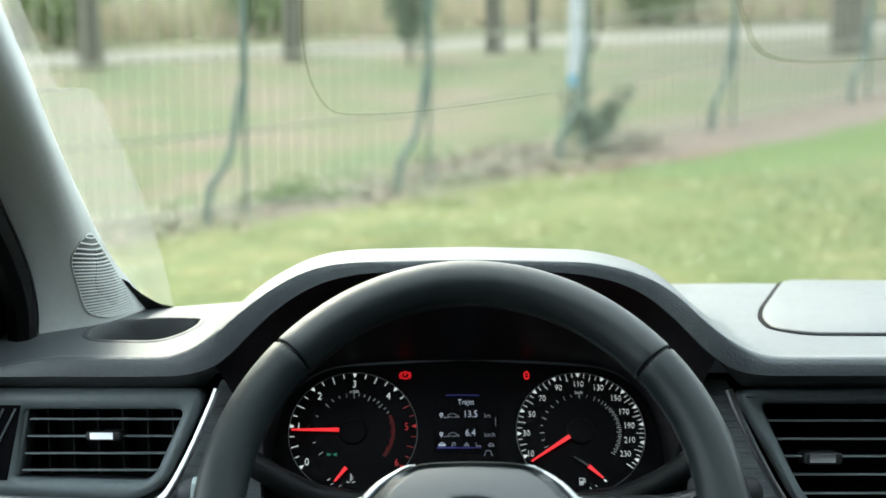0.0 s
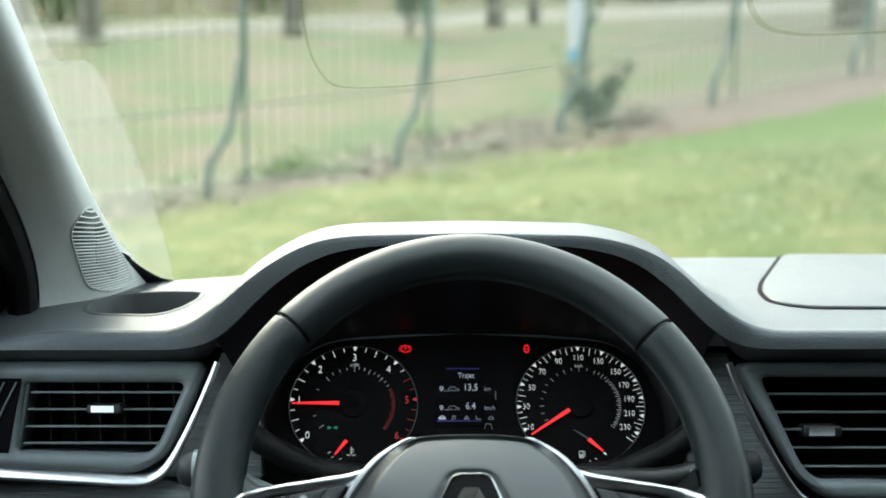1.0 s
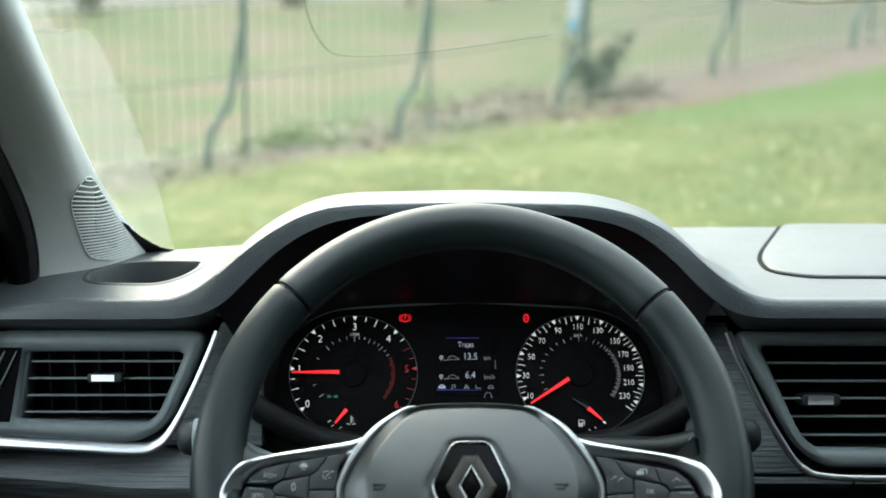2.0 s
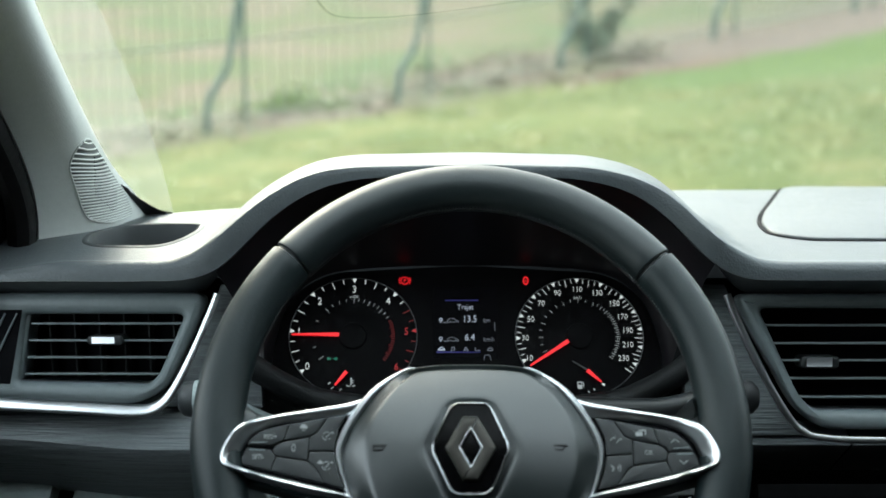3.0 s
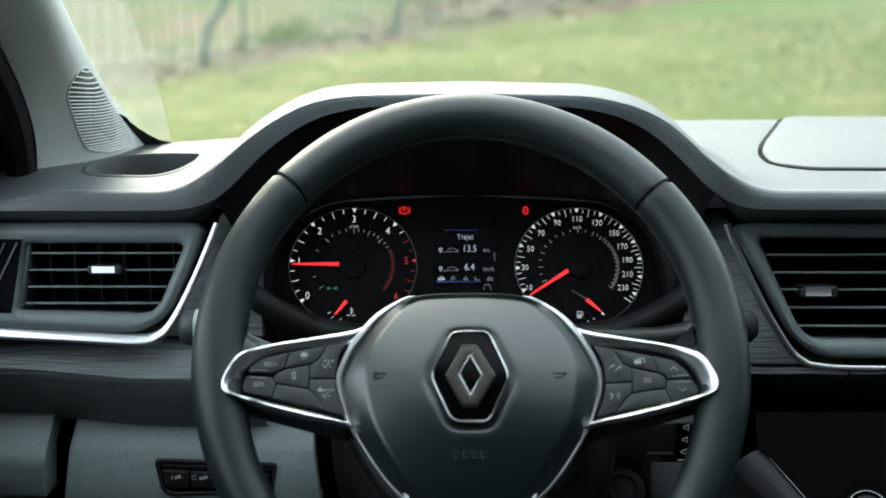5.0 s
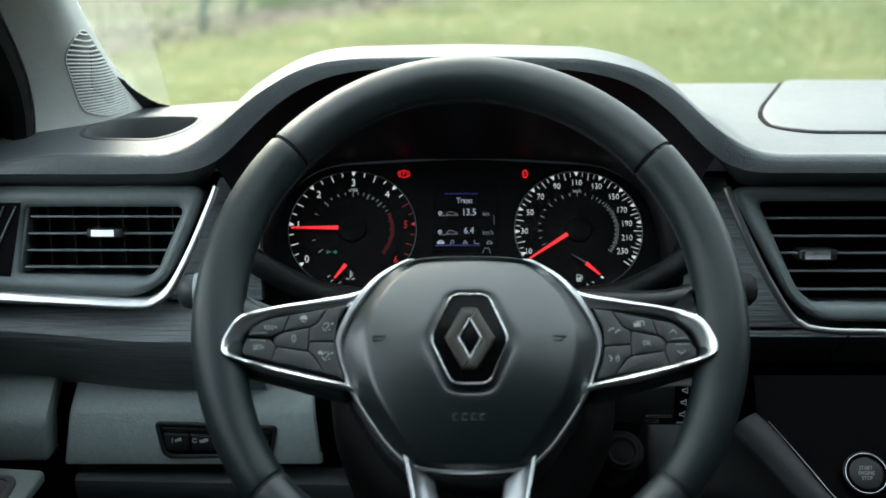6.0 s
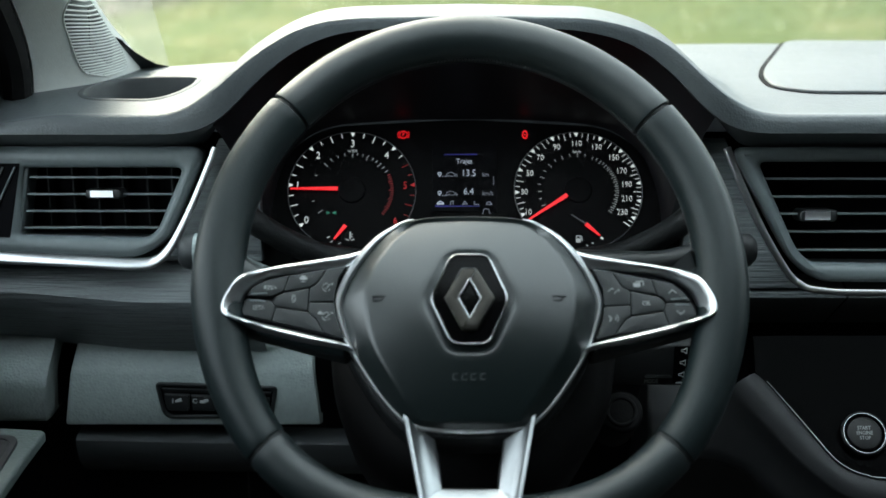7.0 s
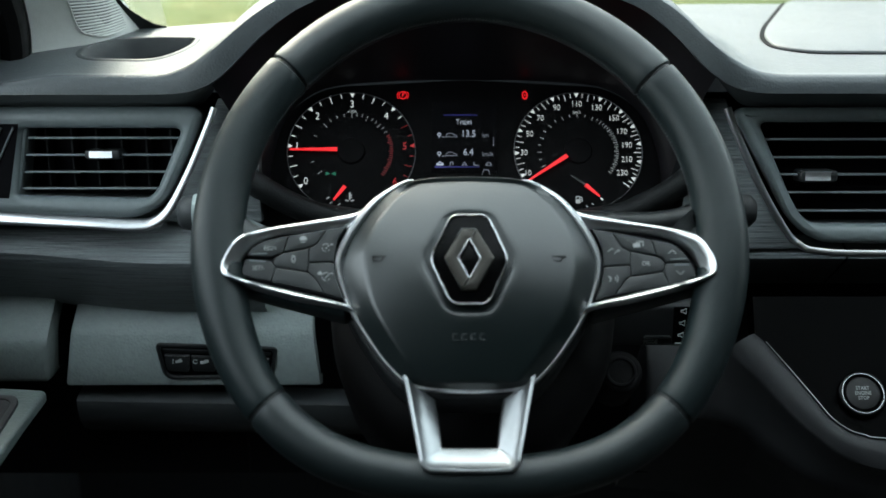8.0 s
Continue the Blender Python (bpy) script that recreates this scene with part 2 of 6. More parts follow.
def loft(rows, closed=False, bm=None):
    """A skin over rows of points."""
    bm = bm or bmesh.new()
    vs = [[bm.verts.new(p) for p in r] for r in rows]
    for a, b in zip(vs, vs[1:]):
        ring_faces(bm, a, b, closed)
    return bm


def box(lo, hi, edge=0.0, bm=None):
    bm = bm or bmesh.new()
    made = bmesh.ops.create_cube(bm, size=1.0)["verts"]
    for v in made:
        v.co = Vector([(l + h) / 2 + c * (h - l) for c, l, h in zip(v.co, lo, hi)])
    if edge:
        es = {e for v in made for e in v.link_edges}
        bmesh.ops.bevel(bm, geom=list(es), offset=edge, segments=2, affect="EDGES")
    return bm


def lettering(body, size, frame, x, y, h, align="CENTER", depth=0.0003, bm=None, bold=0.0):
    """Raised letters in the built-in font, on a frame."""
    cu = bpy.data.curves.new("letters", "FONT")
    cu.body, cu.size, cu.align_x, cu.align_y, cu.extrude, cu.offset = body, size, align, "CENTER", depth, bold
    cu.resolution_u = 2
    tmp = bpy.data.objects.new("letters", cu)
    me = bpy.data.meshes.new_from_object(tmp)
    bm = bm or bmesh.new()
    start = len(bm.verts)
    bm.from_mesh(me)
    bm.verts.ensure_lookup_table()
    for v in bm.verts[start:]:
        v.co = frame.at(x + v.co.x * 0.84, y + v.co.y, h + v.co.z)
    bpy.data.objects.remove(tmp)
    bpy.data.curves.remove(cu)
    bpy.data.meshes.remove(me)
    return bm


def bar(frame, x0, y0, x1, y1, w0, w1, h, thick=0.0004, bm=None):
    """A flat raised mark from one point to another, w0 and w1 wide at its ends."""
    bm = bm or bmesh.new()
    d = Vector((x1 - x0, y1 - y0)).normalized()
    s = Vector((-d.y, d.x))
    pts = [(x0 + s.x * w0 / 2, y0 + s.y * w0 / 2), (x1 + s.x * w1 / 2, y1 + s.y * w1 / 2), (x1 - s.x * w1 / 2, y1 - s.y * w1 / 2), (x0 - s.x * w0 / 2, y0 - s.y * w0 / 2)]
    lo, hi = [bm.verts.new(frame.at(*p, h)) for p in pts], [bm.verts.new(frame.at(*p, h + thick)) for p in pts]
    ring_faces(bm, lo, hi)
    bm.faces.new(hi)
    bm.faces.new(lo[::-1])
    return bm


def disc(frame, x, y, r, h0, h1, edge=0.001, n=40, crown=0.0):
    return slab(frame, [(x + r * math.cos(2 * math.pi * k / n), y + r * math.sin(2 * math.pi * k / n)) for k in range(n)], h0, h1, edge, crown)


def hoop(frame, x, y, r, w, h0, h1, n=48, edge=0.0004):
    o = [(x + r * math.cos(2 * math.pi * k / n), y + r * math.sin(2 * math.pi * k / n)) for k in range(n)]
    i = [(x + (r - w) * math.cos(2 * math.pi * k / n), y + (r - w) * math.sin(2 * math.pi * k / n)) for k in range(n)]
    return collar(frame, o, i, h0, h1, edge)


def step(a, b, x):
    t = min(1.0, max(0.0, (x - a) / (b - a)))
    return t * t * (3 - 2 * t)


def polar(cx, cy, r, deg):
    return cx + r * math.cos(radians(deg)), cy + r * math.sin(radians(deg))


def mm(*pairs):
    return [(a / 1000, b / 1000) for a, b in pairs]


def lean_box(x0, x1, z0, z1, h0, h1, edge, frame=None):
    """A bar with rounded edges on the dash front."""
    f = frame or FASCIA
    return slab(f, rounded([(x0, z0), (x1, z0), (x1, z1), (x0, z1)], min(edge * 2, abs(z1 - z0) * 0.4), 3), h0, h1, edge)


# ---- the outdoors: a lawn that rises to a fence, litter and a path behind it ----
def ground_z(x, y):
    s = step(13, 35, y)
    xc = min(max(x, -7 - 7 * s), 9 + 7 * s)
    lift = step(4, 13, y) * (0.085 * (xc + 2.2) * (1 - s) + 0.034 * (xc + 3.6) * s)
    back = 0.0755 * (min(max(y, 13), 52) - 13) + step(52, 75, y) * 0.6
    return -E0 + lift + back


def fence_y(x):
    return 13.0 + 0.75 * x


def build_ground():
    xs = [-600, -200, -80, -40, -25] + [-18 + 0.6 * i for i in range(74)] + [30, 45, 80, 200, 600]
    ys = [-600, -150, -40, -12, -4, 0] + [2 + 0.6 * i for i in range(88)] + [60, 75, 110, 250, 900]
    rows = [[Vector((x, y, ground_z(x, y) + (noise.noise((x * 0.7, y * 0.7, 0)) * 0.03 if 4 < y < 54 else 0))) for x in xs] for y in ys]
    m, nt, p = nodes_of("lawn_and_litter")
    geo = nt.nodes.new("ShaderNodeNewGeometry")
    sep = nt.nodes.new("ShaderNodeSeparateXYZ")
    nt.links.new(geo.outputs["Position"], sep.inputs[0])
    n1, n2 = nt.nodes.new("ShaderNodeTexNoise"), nt.nodes.new("ShaderNodeTexNoise")
    n1.inputs["Scale"].default_value, n1.inputs["Detail"].default_value = 0.8, 6
    n2.inputs["Scale"].default_value, n2.inputs["Detail"].default_value = 9, 4
    for n in (n1, n2):
        nt.links.new(geo.outputs["Position"], n.inputs["Vector"])

    def ramp(stops, src):
        r = nt.nodes.new("ShaderNodeValToRGB")
        while len(r.color_ramp.elements) < len(stops):
            r.color_ramp.elements.new(0.5)
        for e, (pos, c) in zip(r.color_ramp.elements, stops):
            e.position, e.color = pos, (*c, 1)
        nt.links.new(src, r.inputs[0])
        return r.outputs[0]

    def math_node(op, a, b):
        k = nt.nodes.new("ShaderNodeMath")
        k.operation = op
        for i, v in enumerate((a, b)):
            if isinstance(v, (int, float)):
                k.inputs[i].default_value = v
            else:
                nt.links.new(v, k.inputs[i])
        return k.outputs[0]

    def blend(f, a, b):
        k = nt.nodes.new("ShaderNodeMix")
        k.data_type = "RGBA"
        nt.links.new(f, k.inputs[0])
        nt.links.new(a, k.inputs[6])
        nt.links.new(b, k.inputs[7])
        return k.outputs[2]

    def gate(v, lo, hi):
        k = nt.nodes.new("ShaderNodeMapRange")
        k.interpolation_type = "SMOOTHSTEP"
        k.inputs["From Min"].default_value, k.inputs["From Max"].default_value = lo, hi
        nt.links.new(v, k.inputs[0])
        return k.outputs[0]

    n3 = nt.nodes.new("ShaderNodeTexNoise")
    n3.inputs["Scale"].default_value, n3.inputs["Detail"].default_value = 1.9, 5
    nt.links.new(geo.outputs["Position"], n3.inputs["Vector"])
    n4 = nt.nodes.new("ShaderNodeTexNoise")         # broad patches of green and bare ground
    n4.inputs["Scale"].default_value, n4.inputs["Detail"].default_value = 0.55, 5
    nt.links.new(geo.outputs["Position"], n4.inputs["Vector"])
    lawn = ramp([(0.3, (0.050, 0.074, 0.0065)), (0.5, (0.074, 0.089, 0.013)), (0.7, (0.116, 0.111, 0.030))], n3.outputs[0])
    # the dimmer right side is put into the lawn's colour, as darker green
    dim_lawn = ramp([(0.3, (0.034, 0.058, 0.004)), (0.5, (0.049, 0.067, 0.008)), (0.7, (0.080, 0.083, 0.019))], n3.outputs[0])
    lawn = blend(gate(sep.outputs[0], 0.2, 3.6), lawn, dim_lawn)
    litter = ramp([(0.3, (0.066, 0.050, 0.037)), (0.5, (0.084, 0.062, 0.047)), (0.72, (0.108, 0.085, 0.066))], n2.outputs[0])
    rough = ramp([(0.36, (0.036, 0.062, 0.010)), (0.5, (0.059, 0.066, 0.018)), (0.64, (0.092, 0.070, 0.040))], n4.outputs[0])
    scrub = ramp([(0.36, (0.026, 0.033, 0.009)), (0.5, (0.040, 0.038, 0.017)), (0.66, (0.054, 0.042, 0.029))], n4.outputs[0])
    path = ramp([(0.3, (0.098, 0.092, 0.075)), (0.7, (0.140, 0.131, 0.110))], n2.outputs[0])
    along = math_node("SUBTRACT", sep.outputs[1], math_node("MULTIPLY", sep.outputs[0], 0.75))
    bend = nt.nodes.new("ShaderNodeMapRange")       # the bed of litter widens to the right
    for key, val in (("From Min", 1.1), ("From Max", 3.7), ("To Min", 0.0), ("To Max", 1.2)):
        bend.inputs[key].default_value = val
    nt.links.new(sep.outputs[0], bend.inputs[0])
    wob = math_node("ADD", math_node("ADD", along, bend.outputs[0]), math_node("MULTIPLY", n1.outputs[0], 1.6))
    fresh = ramp([(0.3, (0.029, 0.060, 0.0)), (0.7, (0.040, 0.071, 0.0001))], n2.outputs[0])
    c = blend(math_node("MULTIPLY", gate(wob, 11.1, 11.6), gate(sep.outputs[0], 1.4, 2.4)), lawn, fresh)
    c = blend(gate(wob, 12.9, 13.5), c, blend(math_node("MAXIMUM", gate(n4.outputs[0], 0.44, 0.60), gate(sep.outputs[0], 1.2, 2.2)), rough, litter))
    soil = ramp([(0.3, (0.066, 0.034, 0.020)), (0.7, (0.092, 0.056, 0.036))], n2.outputs[0])
    edge = math_node("MULTIPLY", math_node("MULTIPLY", gate(wob, 12.8, 13.0), math_node("SUBTRACT", 1.0, gate(wob, 13.2, 13.7))), math_node("SUBTRACT", gate(sep.outputs[0], 0.8, 1.6), gate(sep.outputs[0], 2.4, 3.4)))
    c = blend(edge, c, soil)
    c = blend(gate(wob, 14.4, 17.5), c, blend(gate(sep.outputs[0], 2.0, 7.0), rough, scrub))
    far = math_node("ADD", math_node("SUBTRACT", sep.outputs[1], math_node("MULTIPLY", sep.outputs[0], 0.06)), math_node("MULTIPLY", n1.outputs[0], 0.8))
    on = math_node("MULTIPLY", gate(far, 32.6, 34.3), math_node("SUBTRACT", 1.0, gate(far, 36.9, 38.4)))
    c = blend(on, c, path)
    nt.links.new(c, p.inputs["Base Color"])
    p.inputs["Roughness"].default_value = 0.95
    bmp = nt.nodes.new("ShaderNodeBump")
    bmp.inputs["Strength"].default_value, bmp.inputs["Distance"].default_value = 0.25, 0.03
    nt.links.new(n2.outputs[0], bmp.inputs["Height"])
    nt.links.new(bmp.outputs[0], p.inputs["Normal"])
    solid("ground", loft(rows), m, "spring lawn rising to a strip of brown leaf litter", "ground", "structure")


build_ground()


def leafy(name, stops):
    m, nt, p = nodes_of(name)
    g = nt.nodes.new("ShaderNodeNewGeometry")
    r = nt.nodes.new("ShaderNodeValToRGB")
    while len(r.color_ramp.elements) < len(stops):
        r.color_ramp.elements.new(0.5)
    for i, (e, c) in enumerate(zip(r.color_ramp.elements, stops)):
        e.position, e.color = i / max(1, len(stops) - 1), (*c, 1)
    nt.links.new(g.outputs["Random Per Island"], r.inputs[0])
    nt.links.new(r.outputs[0], p.inputs["Base Color"])
    p.inputs["Roughness"].default_value = 0.75
    return m


GRASS = leafy("grass_blades", [(0.058, 0.088, 0.010), (0.083, 0.106, 0.018), (0.124, 0.132, 0.037)])
LITTER = leafy("dry_leaves", [(0.12, 0.085, 0.056), (0.16, 0.130, 0.090), (0.10, 0.115, 0.060), (0.19, 0.155, 0.115), (0.09, 0.105, 0.050)])
LEAVES = leafy("dark_evergreen_leaves", [(0.048, 0.086, 0.054), (0.070, 0.118, 0.072), (0.100, 0.150, 0.090)])
SPRING = leafy("spring_green_leaves", [(0.09, 0.14, 0.045), (0.15, 0.21, 0.075), (0.22, 0.26, 0.11)])
PETALS = leafy("daisy_petals", [(0.75, 0.75, 0.68), (0.65, 0.62, 0.36), (0.8, 0.8, 0.75)])
BARK = surface("grey_brown_bark", (0.080, 0.072, 0.055), 0.9, grain=0.6, grain_size=40, vary=0.35, vary_size=3)
FENCE = surface("dark_green_coated_steel", (0.066, 0.096, 0.076), 0.5, vary=0.2)
WIRE = surface("weathered_pale_wire", (0.19, 0.19, 0.14), 0.6, vary=0.2)
POLE = surface("white_painted_steel", (0.36, 0.375, 0.39), 0.4, vary=0.06, vary_size=2)
POLEBASE = surface("blue_painted_steel", (0.10, 0.25, 0.34), 0.45, vary=0.1)


def scatter(name, count, place, size, material, label, category, tall):
    """Many small blades or flakes as one mesh."""
    rnd = random.Random(count)
    v, f = [], []
    for _ in range(count):
        x, y = place(rnd)
        z = ground_z(x, y)
        a, s = rnd.uniform(0, 6.28), size * rnd.uniform(0.6, 1.4)
        dx, dy = math.cos(a) * s, math.sin(a) * s
        k = len(v)
        if tall:
            lx, ly = rnd.uniform(-1, 1) * s * 1.5, rnd.uniform(-1, 1) * s * 1.5
            v += [(x - dx * 0.25, y - dy * 0.25, z), (x + dx * 0.25, y + dy * 0.25, z), (x + lx, y + ly, z + s * tall)]
            f.append((k, k + 1, k + 2))
        else:
            t = rnd.uniform(-0.4, 0.4) * s
            h = z + 0.02 + rnd.uniform(0, 0.03)
            v += [(x - dx, y - dy, h - t), (x + dy * 0.6, y - dx * 0.6, h), (x + dx, y + dy, h + t), (x - dy * 0.6, y + dx * 0.6, h)]
            f.append((k, k + 1, k + 2, k + 3))
    me = bpy.data.meshes.new(name)
    me.from_pydata([(a, b, c + E0) for a, b, c in v], [], f)
    me.materials.append(material)
    return tagged(new(name, me), label, category, kind="stuff")


def on_lawn(r):
    y = r.uniform(6.5, 17)
    x = r.uniform(-0.36, 0.36) * y
    return (x, y) if y < fence_y(x) - 0.8 - min(1.2, max(0.0, 0.46 * (x - 1.1))) - 1.3 * step(1.3, 2.3, x) else (x * 0.5 + 1.5, r.uniform(6.5, 12))


def on_strip(r):
    x = r.uniform(-6, 2.4)
    return x, fence_y(x) + r.gauss(0.75, 0.8) - min(0.9, max(0.0, 0.35 * (x - 1.1)))


scatter("grass", 14000, on_lawn, 0.030, GRASS, "short green lawn grass in tufts", "grass", 0.55)
scatter("daisies", 800, on_lawn, 0.013, PETALS, "scattered white and yellow lawn flowers", "flowers", 0)


def in_woods(r):
    y = r.uniform(41, 58)
    return r.uniform(-0.42, 0.42) * y, y


scatter("undergrowth", 9000, in_woods, 0.22, leafy("brown_undergrowth", [(0.24, 0.26, 0.12), (0.42, 0.31, 0.24), (0.30, 0.31, 0.16), (0.50, 0.39, 0.31)]), "brown and olive undergrowth beneath the trees", "undergrowth", 5.0)
scatter("leaf_litter", 3000, on_strip, 0.055, LITTER, "dry brown leaves along the fence", "leaves", 0)


def build_fence():
    fence = thing("fence", (0, 13, ground_z(0, 13)), "dark green steel fence with braced posts and mesh", "fence")
    xs = [-5.6, -3.7, -1.72, -0.13, 1.50, 3.33, 5.35, 7.6]
    for x in xs:
        y, z = fence_y(x), ground_z(x, fence_y(x))
        part("post", sweep([Vector((x, y, z - 0.1)), Vector((x, y, z + 0.55)), Vector((x, y, z + 0.95)), Vector((x, y, z + 1.2)), Vector((x, y, z + 2.3))], 0.038, 0.038, (0, 1, 0), taper=lambda s: 0.5 + 0.5 * step(0.35, 0.8, s)), FENCE, fence)
        b = Vector((x - 0.30, y - 0.26, 0))
        b.z = ground_z(b.x, b.y) - 0.05
        part("brace", sweep(smooth_path([b, b + Vector((0.03, 0.03, 0.35)), b + Vector((0.18, 0.14, 0.62)), Vector((x - 0.02, y - 0.02, z + 1.15))], 10), 0.032, 0.032, (0, 1, 0)), FENCE, fence)
    for a, b in zip(xs, xs[1:]):
        bm = bmesh.new()
        n = int((b - a) * 1.25 / 0.13)
        for k in range(1, n):
            x = a + (b - a) * k / n
            y = fence_y(x)
            z = ground_z(x, y)
            sweep([Vector((x, y, z)), Vector((x, y, z + 2.1))], 0.008, 0.008, (0, 1, 0), 4, bm)
        for h in (0.1, 0.75, 1.4, 2.05):
            pa, pb = (Vector((q, fence_y(q), ground_z(q, fence_y(q)) + h)) for q in (a, b))
            sweep([pa, pb], 0.012, 0.012, (0, 0, 1), 4, bm)
        part("mesh_bay", bm, WIRE, fence, "weathered pale wire mesh bay")


build_fence()


def lamp_post():
    x, y = 2.10, 21.5
    z = ground_z(x, y)
    t = thing("lamp_post", (x, y, z), "white painted steel lamp post with a blue base band", "lamp post")
    part("base", sweep([Vector((x, y, z)), Vector((x, y, z + 0.22))], 0.13, 0.13, (0, 1, 0), 16), POLEBASE, t, "blue painted base")
    part("shaft", sweep([Vector((x, y, z + 0.2)), Vector((x, y, z + 3)), Vector((x, y, z + 6))], 0.115, 0.115, (0, 1, 0), 16, taper=lambda s: 1 - 0.45 * s), POLE, t)
    part("cable", sweep(smooth_path([(x + 0.12, y - 0.05, z + 0.50), (x + 0.24, y - 0.05, z + 0.62), (x + 0.36, y - 0.05, z + 0.95), (x + 0.36, y - 0.05, z + 1.3), (x + 0.26, y - 0.05, z + 1.9), (x + 0.11, y - 0.05, z + 2.5)], 16), 0.026, 0.026, (0, 1, 0), 8), RUBBER, t, "dark cable bowed off the shaft")
    part("lantern", box((x - 0.18, y - 0.5, z + 5.95), (x + 0.18, y + 0.1, z + 6.1), 0.03), POLE, t)


lamp_post()


def tree(x, y, r, h, seed, lean=0.0):
    rnd = random.Random(seed)
    z = ground_z(x, y)
    t = thing("tree", (x, y, z), "bare brown trunk with sparse young spring leaves", "tree", "park trees")
    top = Vector((x + lean * h, y, z + h))
    trunk = [Vector((x, y, z - 0.2)), Vector((x + lean * h * 0.2 + rnd.uniform(-.1, .1), y, z + h * 0.25)), Vector((x + lean * h * 0.6, y, z + h * 0.6)), top]
    part("trunk", sweep(smooth_path(trunk, 14), r, r, (0, 1, 0), 10, taper=lambda s: 1.15 - s * 0.95), BARK, t)
    v, f = [], []
    for _ in range(9):
        s = rnd.uniform(0.35, 0.95)
        p = Vector((x + lean * h * s, y, z + h * s))
        a = rnd.uniform(0, 6.28)
        q = p + Vector((math.cos(a), math.sin(a), rnd.uniform(0.4, 1.0))) * h * rnd.uniform(0.14, 0.28)
        mid = (p + q) / 2 + Vector((0, 0, -0.1))
        part("limb", sweep(smooth_path([p, mid, q], 6), r * 0.35, r * 0.35, (0, 1, 0.3), 6, taper=lambda w: 1 - 0.8 * w), BARK, t)
        for _ in range(70):
            c = q + Vector((rnd.gauss(0, 0.6), rnd.gauss(0, 0.6), rnd.gauss(0, 0.5)))
            d1, d2 = (Vector((rnd.gauss(0, 1), rnd.gauss(0, 1), rnd.gauss(0, 1))).normalized() * 0.08 for _ in range(2))
            k = len(v)
            v += [c - d1, c + d2, c + d1, c - d2]
            f.append((k, k + 1, k + 2, k + 3))
    cr = bmesh.new()
    vs = [cr.verts.new(c) for c in v]
    for q in f:
        cr.faces.new([vs[i] for i in q])
    part("crown", cr, SPRING, t, "sparse young green leaves", False)


for spec in [(-8.15, 31.5, 0.29, 9, 1), (-3.5, 31.5, 0.24, 10, 2), (1.20, 31.5, 0.19, 11, 3), (2.14, 32.0, 0.15, 9, 4), (7.75, 26.0, 0.33, 10, 13), (-12.5, 40, 0.3, 10, 5),
             (7.5, 44, 0.22, 10, 6), (12.3, 41.5, 0.30, 11, 7), (13.5, 44, 0.26, 12, 8), (-6.5, 46, 0.28, 11, 9), (4.6, 48, 0.3, 12, 10), (-1, 52, 0.3, 12, 11), (17, 50, 0.3, 12, 12)]:
    tree(*spec)


def shrub(x, y, w, h, seed, material, label):
    """Twigs with loose leaves, uneven and open."""
    rnd = random.Random(seed)
    z = ground_z(x, y)
    t = thing("shrub", (x, y, z), label, "shrub", "shrubs by the fence")
    tw, lf = bmesh.new(), bmesh.new()
    for _ in range(16):
        a = rnd.uniform(0, 6.28)
        q = Vector((x + math.cos(a) * w * rnd.uniform(0.2, 1), y + math.sin(a) * w * rnd.uniform(0.2, 1), z + h * rnd.uniform(0.5, 1.1)))
        p0 = Vector((x + rnd.uniform(-.05, .05), y, z - 0.05))
        sweep(smooth_path([p0, (p0 + q) / 2 + Vector((0, 0, h * 0.15)), q], 5), 0.012, 0.012, (0, 1, 0.2), 4, tw)
        for _ in range(40 if w < 0.6 else 130):
            c = p0.lerp(q, rnd.uniform(0.3, 1.05)) + Vector((rnd.gauss(0, .1), rnd.gauss(0, .1), rnd.gauss(0, .1))) * w * 1.5
            d1, d2 = (Vector((rnd.gauss(0, 1), rnd.gauss(0, 1), rnd.gauss(0, 1))).normalized() * 0.035 * max(1.0, 1.8 * w) for _ in range(2))
            c.z = max(c.z, z + 0.05)
            lf.faces.new([lf.verts.new(k) for k in (c - d1, c + d2, c + d1, c - d2)])
    part("twigs", tw, BARK, t)
    part("leaves", lf, material, t, "small loose leaves", False)


shrub(1.62, 14.7, 0.46, 0.62, 21, LEAVES, "low dark green shrub against the fence")
shrub(-1.35, 12.7, 0.55, 0.06, 23, SPRING, "low green ivy clump under the fence")
shrub(-0.75, 30.0, 0.9, 2.6, 24, LEAVES, "tall green shrub by the path")
shrub(-11.5, 40.5, 1.6, 2.6, 27, SPRING, "broad green shrub beyond the path")
shrub(-5.6, 42.0, 1.4, 1.8, 25, SPRING, "broad green shrub beyond the path")
shrub(6.4, 42.0, 1.6, 1.4, 26, SPRING, "broad green shrub beyond the path")


